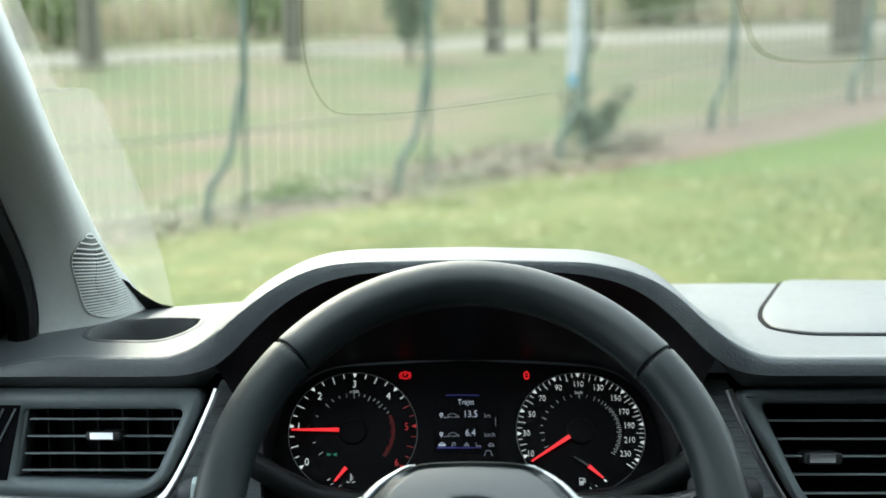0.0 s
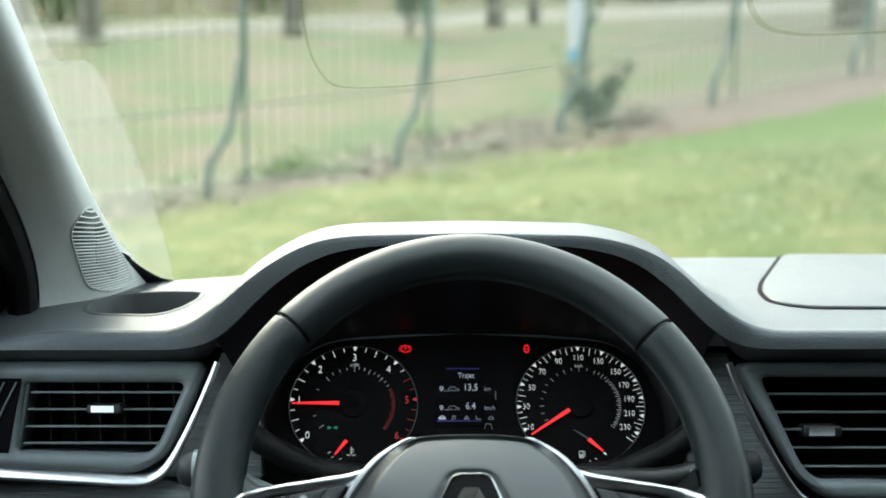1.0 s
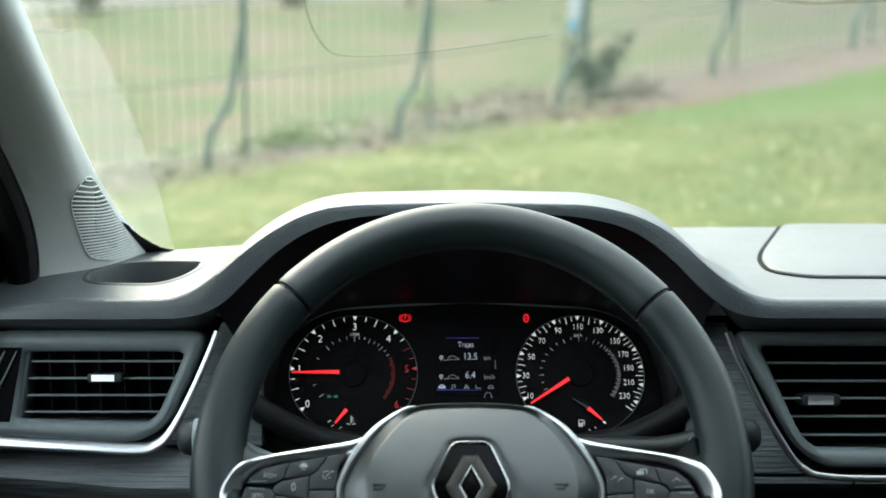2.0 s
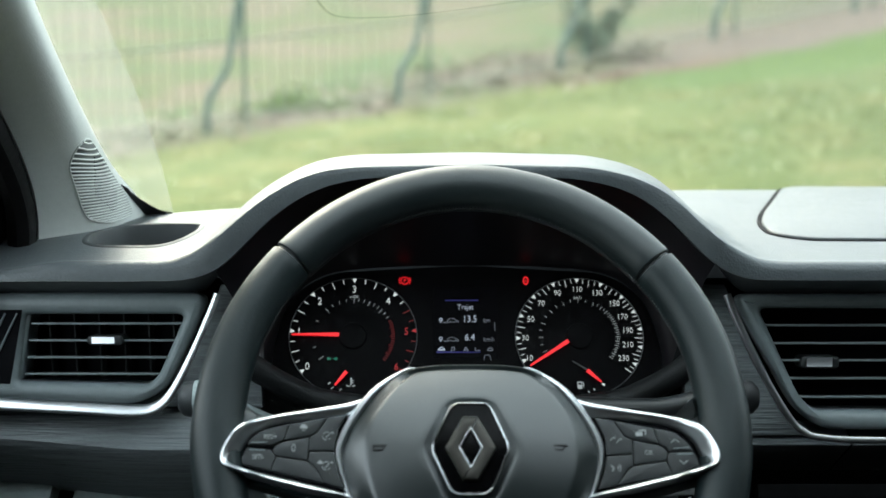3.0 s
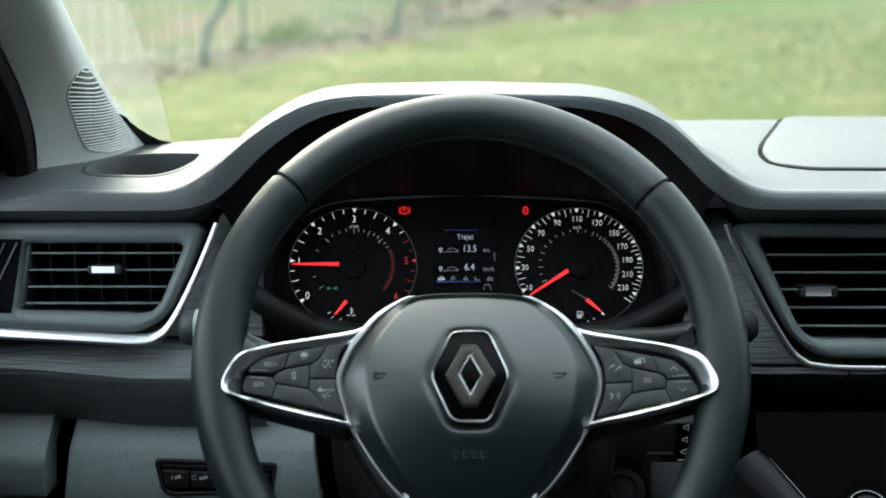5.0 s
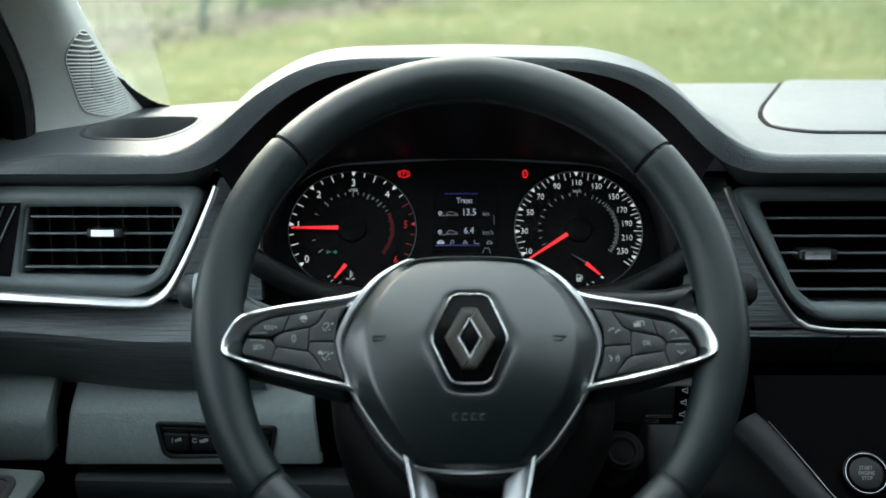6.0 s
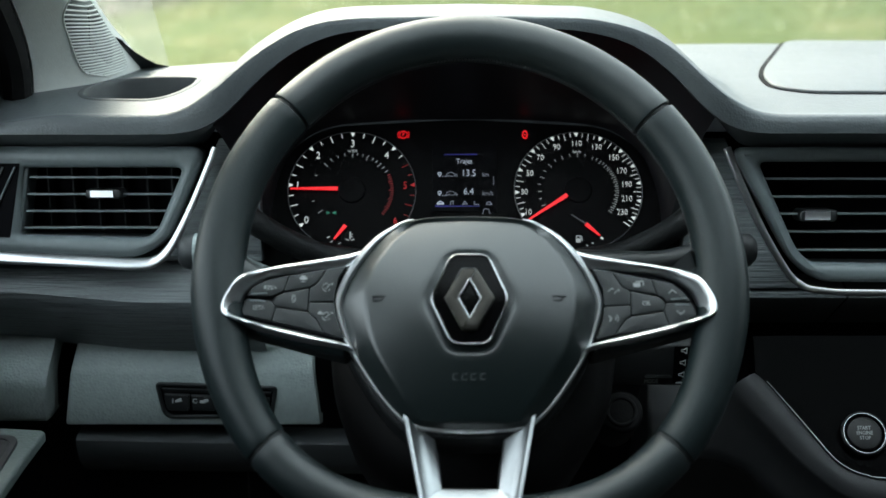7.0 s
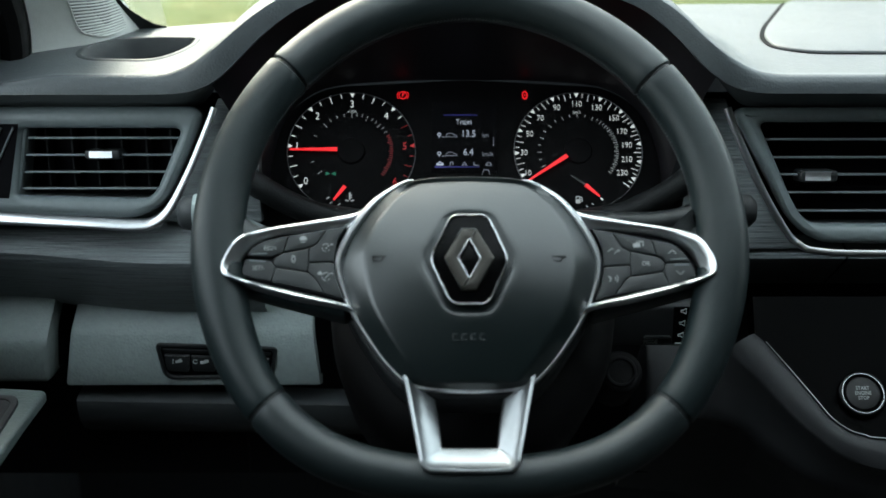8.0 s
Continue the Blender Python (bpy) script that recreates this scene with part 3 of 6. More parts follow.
def build_backdrop():
    """The far edge of the wood, a mottled curtain of trunks and undergrowth."""
    m, nt, p = nodes_of("far_wood")
    co, mp = nt.nodes.new("ShaderNodeTexCoord"), nt.nodes.new("ShaderNodeMapping")
    mp.inputs["Scale"].default_value = (1.1, 1.0, 0.22)
    n = nt.nodes.new("ShaderNodeTexNoise")
    n.inputs["Scale"].default_value, n.inputs["Detail"].default_value = 1.0, 6
    r = nt.nodes.new("ShaderNodeValToRGB")
    for e, (pos, c) in zip((r.color_ramp.elements[0], r.color_ramp.elements[1], r.color_ramp.elements.new(0.5)), ((0.35, (0.22, 0.18, 0.13)), (0.65, (0.55, 0.47, 0.37)), (0.5, (0.34, 0.38, 0.19)))):
        e.position, e.color = pos, (*c, 1)
    nt.links.new(co.outputs["Object"], mp.inputs[0])
    nt.links.new(mp.outputs[0], n.inputs["Vector"])
    nt.links.new(n.outputs[0], r.inputs[0])
    nt.links.new(r.outputs[0], p.inputs["Base Color"])
    p.inputs["Roughness"].default_value = 1.0
    xs = [-60 + 4 * k for k in range(31)]
    rows = [[Vector((x, 66 - 0.006 * x * x, ground_z(x, 66) - 0.3 + h + (noise.noise((x * 0.3, h, 4)) * 1.2 if h > 5 else 0))) for x in xs] for h in (0, 2, 4, 6, 8)]
    solid("backdrop", loft(rows), m, "far edge of a brown and olive wood", "wood", "structure")


build_backdrop()

# ---- the cabin's shell ----
ROOF = 0.42
BASE_X = [-0.45, -0.4, -0.33, -0.26, -0.17, 0.05, 0.25, 0.6, 1.05, 1.12]
BASE_Y = [1.10, 1.14, 1.17, 1.195, 1.24, 1.31, 1.335, 1.33, 1.25, 1.2]


def base_y(x):
    """How far ahead the foot of the windscreen lies."""
    return float(np.mean([np.interp(x + d, BASE_X, BASE_Y) for d in (-0.06, -0.03, 0.0, 0.03, 0.06)]))


def screen(x, z, off=0.0):
    return Vector((x, base_y(x) + 0.012 - 1.386 * (z + 0.222) - off, z))


def build_shell():
    cols = [-0.30 + 0.02 * i for i in range(70)]
    rows_z = [-0.26 + 0.04 * i for i in range(17)]
    bm = loft([[screen(x, z) for x in cols] for z in rows_z])
    loft([[screen(x, z) + Vector((0, 0.004, 0.003)) for x in cols] for z in rows_z], bm=bm)
    solid("window_1", bm, GLASS, "clear raked windscreen glass with dirt outside the wiped arc", "windscreen", "structure")
    film = [(-0.2663, 0.0171), (-0.2671, -0.0012), (-0.2663, -0.0166), (-0.2644, -0.0227), (-0.2572, -0.0203), (-0.2497, -0.0192), (-0.2457, -0.0229), (-0.2432, -0.0312), (-0.2421, -0.0440), (-0.2411, -0.0755), (-0.2408, -0.1063), (-0.2416, -0.1252), (-0.2437, -0.1659), (-0.2478, -0.2044), (-0.2504, -0.2272)]
    path = smooth_path([Vector((x, 0, z)) for x, z in [(-0.266, 0.12)] + film], 70)
    bm = loft([[screen(p.x + (-0.30 - p.x) * k / 4, p.z, -0.010) for k in range(5)] for p in path])
    solid("dirt_film", bm, HAZE, "dried dirt on the glass outside the wiped arc", "dirt", "structure")
    frit = [(-0.2800, -0.1860, -0.2760), (-0.2800, -0.1904, -0.2719), (-0.2800, -0.1950, -0.2711), (-0.2800, -0.2040, -0.2663), (-0.2800, -0.2127, -0.2597), (-0.2800, -0.2181, -0.2544), (-0.2800, -0.2218, -0.2460), (-0.2800, -0.2244, -0.2420), (-0.2800, -0.245, -0.2400)]
    bm = loft([[screen(a + (b - a) * k / 3, z, 0.014) for k in range(4)] for a, z, b in frit])
    loft([[screen(a + (b - a) * k / 3, z, 0.0125) for k in range(4)] for a, z, b in frit], bm=bm)
    solid("trim", bm, BLACK, "black printed border at the windscreen's corner", "windscreen border", "structure")
    bm = loft([[screen(x, z, 0.0015) for x in cols] for z in rows_z])
    solid("dust_film", bm, DUST, "thin even dust on the windscreen", "dust", "structure")
    # olive lines painted on the glass stand in for the dash's reflections
    for wide, pts in zip((0.0009, 0.0019), ([(-0.0880, 0.09), (-0.0941, 0.040), (-0.0975, 0.016), (-0.0963, -0.0135), (-0.0878, -0.0342), (-0.0750, -0.0405), (-0.0450, -0.0410), (-0.0105, -0.0383), (0.0335, -0.0328), (0.0841, -0.0254)],
                [(0.1900, 0.085), (0.2103, 0.0427), (0.2210, 0.0274), (0.2312, 0.0134), (0.2442, 0.0042), (0.2623, -0.0001), (0.2887, -0.0013), (0.3351, 0.0008), (0.40, 0.004)])):
        path = smooth_path([Vector((x, 0, z)) for x, z in pts], 40)
        bm = loft([[screen(q.x + e, q.z + e * 0.6, 0.004) for e in (-wide, wide)] for q in path])
        solid("streak", bm, REFLECTION, "thin olive streak dried on the glass", "dirt", "structure")
    # floor, roof, rear wall, sides: unseen; rear and sides closed to limit light
    solid("floor", box((-0.52, -2.6, -0.98), (1.14, 1.5, -0.93)), CARPET, "dark carpeted cabin floor", "floor", "structure")
    solid("ceiling", box((-0.50, -2.6, ROOF), (1.12, 0.34, ROOF + 0.04)), CLOTH, "pale cloth headliner", "ceiling", "structure")
    bm = box((-0.50, -2.64, -0.93), (1.12, -2.6, -0.15))
    box((-0.50, -2.64, -0.15), (1.12, -2.6, ROOF), bm=bm)
    solid("wall_rear", bm, CARPET, "plain dark cabin rear wall", "wall", "structure")
    solid("wall_front", box((-0.50, 1.45, -0.93), (1.12, 1.49, -0.29)), BLACK, "black bulkhead behind the dashboard", "wall", "structure")
    for name, x0, x1 in (("wall_left", -0.50, -0.44), ("wall_right", 1.06, 1.12)):
        bm = box((x0, -2.6, -0.93), (x1, 1.46, -0.27))
        # upper wall added up to y 0.22 left, 0.95 right, to block side light
        for y0, y1 in ((-2.6, 0.22),) if x0 < 0 else ((-2.6, 0.95),):
            box((x0, y0, -0.27), (x1, y1, ROOF), bm=bm)
        box((x0, -2.6, ROOF - 0.06), (x1, 0.34, ROOF), bm=bm)
        solid(name, bm, BLACK, "dark inner side wall with window openings", "wall", "structure")


build_shell()


# ---- the pillar, with the tweeter's grille ----
INNER = [(-0.264, 1.215, -0.232), (-0.2715, 1.172, -0.1996), (-0.2812, 1.112, -0.1558), (-0.2815, 0.984, -0.0627), (-0.2765, 0.875, 0.0168), (-0.274, 0.70, 0.145), (-0.28, 0.38, 0.38), (-0.285, 0.30, 0.44)]
OUTER = [(-0.336, 1.09, -0.245), (-0.329, 1.075, -0.200), (-0.3235, 1.03, -0.150), (-0.3175, 0.93, -0.075), (-0.3125, 0.82, 0.000), (-0.315, 0.66, 0.125), (-0.33, 0.36, 0.37), (-0.34, 0.28, 0.43)]
IN_C, OUT_C = smooth_path(INNER, 60), smooth_path(OUTER, 60)


def ridge(w):
    """The trim's section: two faces that meet in a rounded edge."""
    a = min(w / 0.42, (1 - w) / 0.58)
    return 0.35 * math.sin(math.pi * w) ** 0.8 + 0.65 * (a - 0.22 * max(0.0, a - 0.72) ** 2 / 0.0784 * 0.72)


def pillar_at(s, w, proud=0.0):
    """A place on the pillar's skin: s from foot to roof, w from the door to the glass."""
    k = s * 59
    i = min(int(k), 58)
    a, b = OUT_C[i].lerp(OUT_C[i + 1], k - i), IN_C[i].lerp(IN_C[i + 1], k - i)
    bulge = Vector((0.75, -0.55, 0.25)).normalized() * ((0.020 + 0.014 * step(0.22, 0.45, s)) * ridge(w) + proud)
    return a.lerp(b, w) + bulge


def build_pillar():
    pil = thing("pillar", (-0.30, 1.15, -0.245), "ivory plastic windscreen pillar trim with tweeter grille", "pillar", kind="structure")
    bm = loft([[pillar_at(s / 59, w / 14) for w in range(15)] + [IN_C[s] + Vector((-0.06, 0.05, 0.0)), OUT_C[s] + Vector((-0.05, 0.05, 0.0))] for s in range(60)], closed=True)
    part("trim", bm, IVORY, pil)
    # tweeter grille
    n = 25
    lo, hi = 0.058, 0.310

    def span(q):
        left = np.interp(q, [0, 0.07, 0.13, 0.21, 0.33, 0.53, 0.70, 0.78, 0.84, 0.90, 0.955, 0.98, 1.0], [0.52, 0.41, 0.345, 0.32, 0.305, 0.305, 0.31, 0.32, 0.345, 0.405, 0.495, 0.575, 0.66])
        right = np.interp(q, [0, 0.02, 0.08, 0.23, 0.40, 0.63, 0.835, 0.93, 0.97, 1.0], [0.70, 0.76, 0.795, 0.815, 0.845, 0.855, 0.865, 0.825, 0.80, 0.75])
        return float(left), float(right)

    def rib_at(q, w, proud):
        l, r = span(q)
        return pillar_at(lo + (hi - lo) * q - 0.012 * (r - l) * math.sin(math.pi * min(1.0, max(0.0, (w - l) / (r - l)))), w, proud)
    # the shade between the ribs is put into the backing's grey
    back = loft([[rib_at(q / 30, span(q / 30)[0] + (span(q / 30)[1] - span(q / 30)[0]) * k / 10, 0.0002) for k in range(11)] for q in range(31)])
    part("grille_backing", back, surface("grille_backing_grey", (0.20, 0.21, 0.205), 0.8), pil, "grey backing behind the ribs")
    for k in range(n):
        q = (k + 0.5) / n
        l, r = span(q)
        part("grille_rib", sweep([rib_at(q, l + (r - l) * j / 12, 0.0006) for j in range(13)], 0.00082, 0.0008, (0.75, -0.55, 0.25), 6), IVORY, pil)
    # dark bars laid between the ribs stand in for the slots' shade
    for k in range(4, 22):
        q = (k + 1.0) / n
        at = lo + (hi - lo) * q
        l = float(np.interp(at, [0.108, 0.132, 0.152, 0.168, 0.206, 0.27, 0.285], [0.565, 0.535, 0.485, 0.455, 0.495, 0.64, 0.70]))
        r = float(np.interp(at, [0.108, 0.136, 0.176, 0.206, 0.238, 0.262, 0.285], [0.625, 0.675, 0.75, 0.765, 0.785, 0.795, 0.81]))
        part("grille_slot", sweep([rib_at(q, l + (r - l) * j / 6, 0.0005) for j in range(7)], 0.00062, 0.0005, (0.75, -0.55, 0.25), 6), SMOOTH, pil, "dark open slot")
    edge = [pillar_at(lo + (hi - lo) * q / 40, span(q / 40)[0], 0.0) for q in range(41)] + [pillar_at(lo + (hi - lo) * q / 40, span(q / 40)[1], 0.0) for q in range(40, -1, -1)]
    part("grille_frame", sweep(edge, 0.0010, 0.0009, (0.75, -0.55, 0.25), 6, closed=True), IVORY, pil)


build_pillar()


def build_door():
    door = thing("car_door", (-0.42, 0.5, -0.90), "dark grey driver's door with armrest and black window frame", "car door")
    part("door_panel", box((-0.44, -0.35, -0.90), (-0.405, 1.12, -0.26), 0.012), CONS, door)
    rail = [OUT_C[i] + Vector((-0.012, -0.006, 0)) for i in range(0, 60, 3)]
    part("seal", sweep(rail, 0.014, 0.012, (1, 0, 0), 8), RUBBER, door, "black rubber door seal")
    inner = [p + Vector((-0.044, -0.045, -0.004)) for p in rail]
    part("window_frame", sweep(inner, 0.02, 0.034, (1, 0, 0), 12), COLUMN, door, "black window frame")
    bm = bmesh.new()
    tri = [(1.00, -0.27), (1.14, -0.27), (1.12, -0.14), (1.06, -0.10)]
    lo = [bm.verts.new((-0.375, y, z)) for y, z in tri]
    hi = [bm.verts.new((-0.360, y - 0.004, z)) for y, z in inset(tri, 0.006)]
    ring_faces(bm, lo, hi)
    bm.faces.new(hi)
    part("mirror_corner", bm, BOLSTER, door, "dark grey mirror corner trim")
    # armrest with a switch bezel
    arm = slab(None, rounded([(-0.42, 0.30), (-0.297, 0.30), (-0.2884, 0.7857), (-0.2873, 0.8323), (-0.2848, 0.8849), (-0.42, 0.90)], 0.006), -0.437, -0.430, 0.003, place=lambda x, y, h: Vector((x, y, h)))
    a = part("armrest", arm, ARMREST, door)
    out, inn = rounded(mm((-380, 560), (-303, 560), (-297.5, 818), (-298.5, 862), (-304, 872), (-380, 876)), 0.006), rounded(mm((-376, 566), (-307, 566), (-302, 818), (-303, 858), (-308, 866), (-376, 870)), 0.005)
    flat = Frame((0, 0, -0.430), 90)
    part("switch_bezel", collar(flat, out, inn, -0.002, 0.002, 0.0008), BOLSTER, a)
    part("switch_plate", slab(flat, inn, -0.002, 0.0008, 0.0003), BLACK, a)


build_door()


# ---- the dashboard ----
# the pad's front edge: its lower line and its upper crease, seen from the driver, over x
LOW_X = [-0.46, -0.338, -0.252, -0.196, -0.176, -0.165, -0.143, -0.121, -0.095, -0.074, -0.053, 0.02, 0.092, 0.119, 0.142, 0.164, 0.1855, 0.207, 0.224, 0.239, 1.06]
LOW_Z = [-0.240, -0.2395, -0.240, -0.2395, -0.234, -0.227, -0.203, -0.183, -0.168, -0.162, -0.159, -0.158, -0.159, -0.163, -0.170, -0.184, -0.205, -0.227, -0.2365, -0.239, -0.239]
TOP_X = [-0.46, -0.337, -0.294, -0.219, -0.200, -0.1775, -0.151, -0.124, -0.098, -0.071, 0.02, 0.113, 0.148, 0.175, 0.205, 0.231, 0.249, 1.06]
TOP_Z = [-0.236, -0.230, -0.2225, -0.2225, -0.221, -0.209, -0.185, -0.166, -0.154, -0.150, -0.148, -0.150, -0.158, -0.172, -0.201, -0.218, -0.2225, -0.2225]


def curve_at(x, xs, zs, soft=0.008):
    return float(np.mean([np.interp(x + d * soft, xs, zs) for d in (-1.5, -0.75, 0, 0.75, 1.5)]))


def lip(x):
    """Front edge of the pad: how far ahead, its lower line, its crease."""
    zl, zt = curve_at(x, LOW_X, LOW_Z), curve_at(x, TOP_X, TOP_Z)
    y = 1.0 + 0.03 * step(-0.235, -0.165, zl)
    return y, zl, zt


FLAT = -0.2225


def pad_top(x, y):
    """Height of the pad's upper face."""
    y0, zl, zt = lip(x)
    rise = max(0.0, zt * (y0 + 0.018) - FLAT)
    drop = min(0.0, zt * (y0 + 0.018) - FLAT)
    return FLAT + (rise + 0.002 * step(0, 0.03, rise)) * (1 - step(1.10, 1.21, y)) + drop * (1 - step(y0, y0 + 0.1, y))


POCKET = rounded([(-0.290, 1.062), (-0.295, 1.108), (-0.275, 1.142), (-0.241, 1.150), (-0.209, 1.148), (-0.2075, 1.118), (-0.215, 1.080), (-0.230, 1.058)], [0.03, 0.03, 0.03, 0.03, 0.008, 0.014, 0.03, 0.02])


def inside(poly, x, y):
    hit, n = False, len(poly)
    for i in range(n):
        (x0, y0), (x1, y1) = poly[i - 1], poly[i]
        if (y0 > y) != (y1 > y) and x < (x1 - x0) * (y - y0) / (y1 - y0) + x0:
            hit = not hit
    return hit


class Top:
    """The pad's upper face as a frame."""

    @staticmethod
    def at(x, y, h=0.0):
        return Vector((x, y, pad_top(x, y) + h))


def build_dashboard():
    d = thing("dashboard", (0.3, 1.2, -0.90), "dark grey grained van dashboard with grey wood-look trim", "dashboard")
    # upper pad with the binnacle's hood
    xs = sorted(set([round(-0.45 + 0.004 * i, 4) for i in range(206)] + [0.4 + 0.05 * i for i in range(14)]))
    rows = []
    for x in xs:
        y0, zl, zt = lip(x)
        sa = x * (y0 + 0.018)
        h = zt - zl
        face = [(0.0, 0.06), (0.0005, 0.25), (0.0015, 0.52), (0.0036, 0.80), (0.0070, 0.94), (0.0125, 0.99)]
        tuck = max(1 - step(-0.188, -0.160, x), step(0.20, 0.24, x))        # beside the hood the edge tucks under
        steep = 0.30 + 0.70 * max(1 - step(-0.215, -0.175, x), step(0.215, 0.25, x))
        col = [(y0 + 0.05, zl * y0 + 0.002 - 0.022 * tuck), (y0 + 0.030 + 0.014 * tuck, (zl - 0.009 * tuck) * (y0 + 0.044 * tuck)), (y0 + 0.012 + 0.008 * tuck, (zl - 0.0032 * tuck) * (y0 + 0.020 * tuck)), (y0 + 0.002, zl * y0 + 0.0003)] + [(y0 + d * steep, (zl + h * f) * (y0 + d * steep)) for d, f in face]
        ye = base_y(sa)
        for k in range(65):
            y = y0 + 0.018 + (ye - y0 - 0.018) * (k / 64)
            col.append((y, pad_top(x, y)))
        col += [(ye + 0.006, FLAT - 0.004), (ye + 0.008, FLAT - 0.05)]
        rows.append([Vector((x * min(y, y0 + 0.018), y, z)) for y, z in col])
    bm = loft(rows)
    shrunk = inset(POCKET, -0.0006)
    dead = [f for f in bm.faces if inside(shrunk, *f.calc_center_median().xy) and f.calc_center_median().z > -0.24]
    bmesh.ops.delete(bm, geom=dead, context="FACES")
    part("upper_pad", bm, PAD, d, "dark grey grained upper pad with hood")
    # pocket with its rim
    bm = bmesh.new()
    rings = [(0.0048, -0.0004), (0.0030, 0.0007), (0.0006, 0.0012), (-0.0006, 0.0006), (-0.0016, -0.003), (-0.003, -0.056), (-0.010, -0.060)]
    vs = [[bm.verts.new(Top.at(x, y, h)) for x, y in inset(POCKET, -o)] for o, h in rings]
    for a, b in zip(vs, vs[1:]):
        ring_faces(bm, a, b)
    bm.faces.new(vs[-1])
    part("cup_pocket", bm, SMOOTH, d, "open oval pocket with a raised rim")
    # passenger-side lid on the pad
    lid = rounded([(0.2765, 1.145), (0.2755, 1.100), (0.300, 1.0805), (0.36, 1.0795), (0.80, 1.0795), (0.82, 1.33), (0.345, 1.345), (0.288, 1.19)], [0.02, 0.02, 0.03, 0.05, 0.03, 0.03, 0.02, 0.03], 8)
    part("lid_gap", slab(None, [(x - 0.0012, y) for x, y in inset(lid, -0.0030)], -0.004, 0.0006, 0.0, place=Top.at), VOID, d, "dark gap round the lid")
    part("pad_lid", slab(None, lid, -0.004, 0.0022, 0.0016, place=Top.at), PAD, d, "flush lid in the upper pad")
    # inner shroud of the binnacle
    n = 61
    outer = []
    ring = smooth_path([DIALS.at(x, y) for x, y in mm((-162, -70), (-160, -30), (-148, 8), (-118, 32), (-60, 39), (0, 40), (60, 39), (118, 32), (148, 8), (160, -30), (162, -70))], n)
    for k in range(n):
        x = -0.176 + 0.386 * k / (n - 1)
        y0, zl, zt = lip(x)
        outer.append(Vector((x * y0, y0 + 0.012, zl * y0 - 0.0006)))
    rows = [outer] + [[a.lerp(b, s) + Vector((0, 0, 0.012 * math.sin(math.pi * s))) for a, b in zip(outer, ring)] for s in (0.15, 0.4, 0.7, 0.9)] + [ring]
    part("instrument_shroud", loft(rows), SHROUD, d, "black inner shroud of the instrument hood")
    low = smooth_path([(-0.166, 1.03, -0.300), (-0.148, 1.03, -0.318), (-0.115, 1.04, -0.341), (-0.082, 1.045, -0.352), (0.02, 1.045, -0.362), (0.130, 1.045, -0.352), (0.165, 1.04, -0.339), (0.192, 1.03, -0.318), (0.212, 1.03, -0.296)], 50)
    part("shroud_lip", sweep(low, 0.010, 0.013, (0, -1, 0.5), 12), CONS, d, "dark grey lip under the dials")
    part("shroud_skirt", loft([[p + Vector((0, 0.008, -0.004)) for p in low], [p + Vector((0, 0.015, -0.07)) for p in low]]), BLACK, d)

    # grey wood-look trim: a plate beside each vent and a folded rail below it
    for poly in ([(-0.146, -0.250), (-0.176, -0.250), (-0.2135, -0.336), (-0.228, -0.352), (-0.146, -0.352)], [(0.196, -0.250), (0.2245, -0.250), (0.277, -0.352), (0.300, -0.3760), (0.196, -0.3760)]):
        part("trim_plate", slab(FASCIA, poly, -0.02, -0.004, 0.001), WOOD, d, "grey open-pore wood-look trim")

    def trim(x0, x1, right):
        prof = [(-0.338, 1.045), (-0.345, 1.034), (-0.356, 1.028), (-0.3735, 1.014), (-0.3785, 1.010), (-0.386, 1.0115), (-0.408, 1.024), (-0.4285, 1.040), (-0.443, 1.060)]
        if right:
            prof = [(-0.366, 1.045), (-0.3725, 1.018), (-0.377, 1.017), (-0.396, 1.042), (-0.4113, 1.062), (-0.418, 1.070)]
        cols = [x0 + (x1 - x0) * k / 24 for k in range(25)]
        bm = loft([[Vector((x, y, z + (0.015 if z < -0.39 else 0.010 if z < -0.36 else 0.0) * step(0.22, 0.37, -x))) for x in cols] for z, y in prof])
        return part("trim_rail", bm, WOOD, d, "grey open-pore wood-look trim")

    trim(-0.438, -0.146, False)
    trim(0.196, 0.3255, True)
    trim(0.3275, 1.05, True)

    # chrome strips under the vents
    strip = smooth_path([FASCIA.at(x, z, 0.008) for x, z in ((-0.1775, -0.2570), (-0.1835, -0.272), (-0.200, -0.308), (-0.2165, -0.338), (-0.2290, -0.3500), (-0.2463, -0.3535), (-0.30, -0.3505), (-0.43, -0.344))], 60)
    part("chrome_strip", sweep(strip, 0.0058, 0.0024, (0.12, -1.0, 0.80), 12, taper=lambda s: 0.50 + 0.45 * step(0.25, 0.75, s)), CHROME, d, "polished chrome strip")
    strip = smooth_path([FASCIA.at(x, z, 0.0125) for x, z in ((0.2232, -0.2575), (0.2315, -0.277), (0.252, -0.318), (0.2755, -0.356), (0.2880, -0.369), (0.3040, -0.3752), (0.36, -0.3775), (0.60, -0.378))], 60)
    part("chrome_strip", sweep(strip[:34], 0.0044, 0.0024, (-0.27, -1.0, 0.64), 12, taper=lambda s: 0.72 - 0.12 * s), CHROME, d, "polished chrome strip")
    # dim reflection of the lower run put into duller metal, turned down
    part("chrome_strip", sweep(strip[33:], 0.0027, 0.0022, (0.0, -1.0, -0.40), 10), BRUSHED, d, "satin chrome strip")

    # air vents
    def vent(outer, hole, slats, tab, name_label, lean):
        ro = [0.004, 0.016, 0.022, 0.012, 0.004]
        o, i = rounded(outer, ro, 6), rounded(hole, [0.004, 0.007, 0.012, 0.006, 0.004], 6)
        v = part("air_vent", collar(FASCIA, o, i, -0.012, 0.010, 0.0065, hin=-0.03), BEZEL, d, name_label)
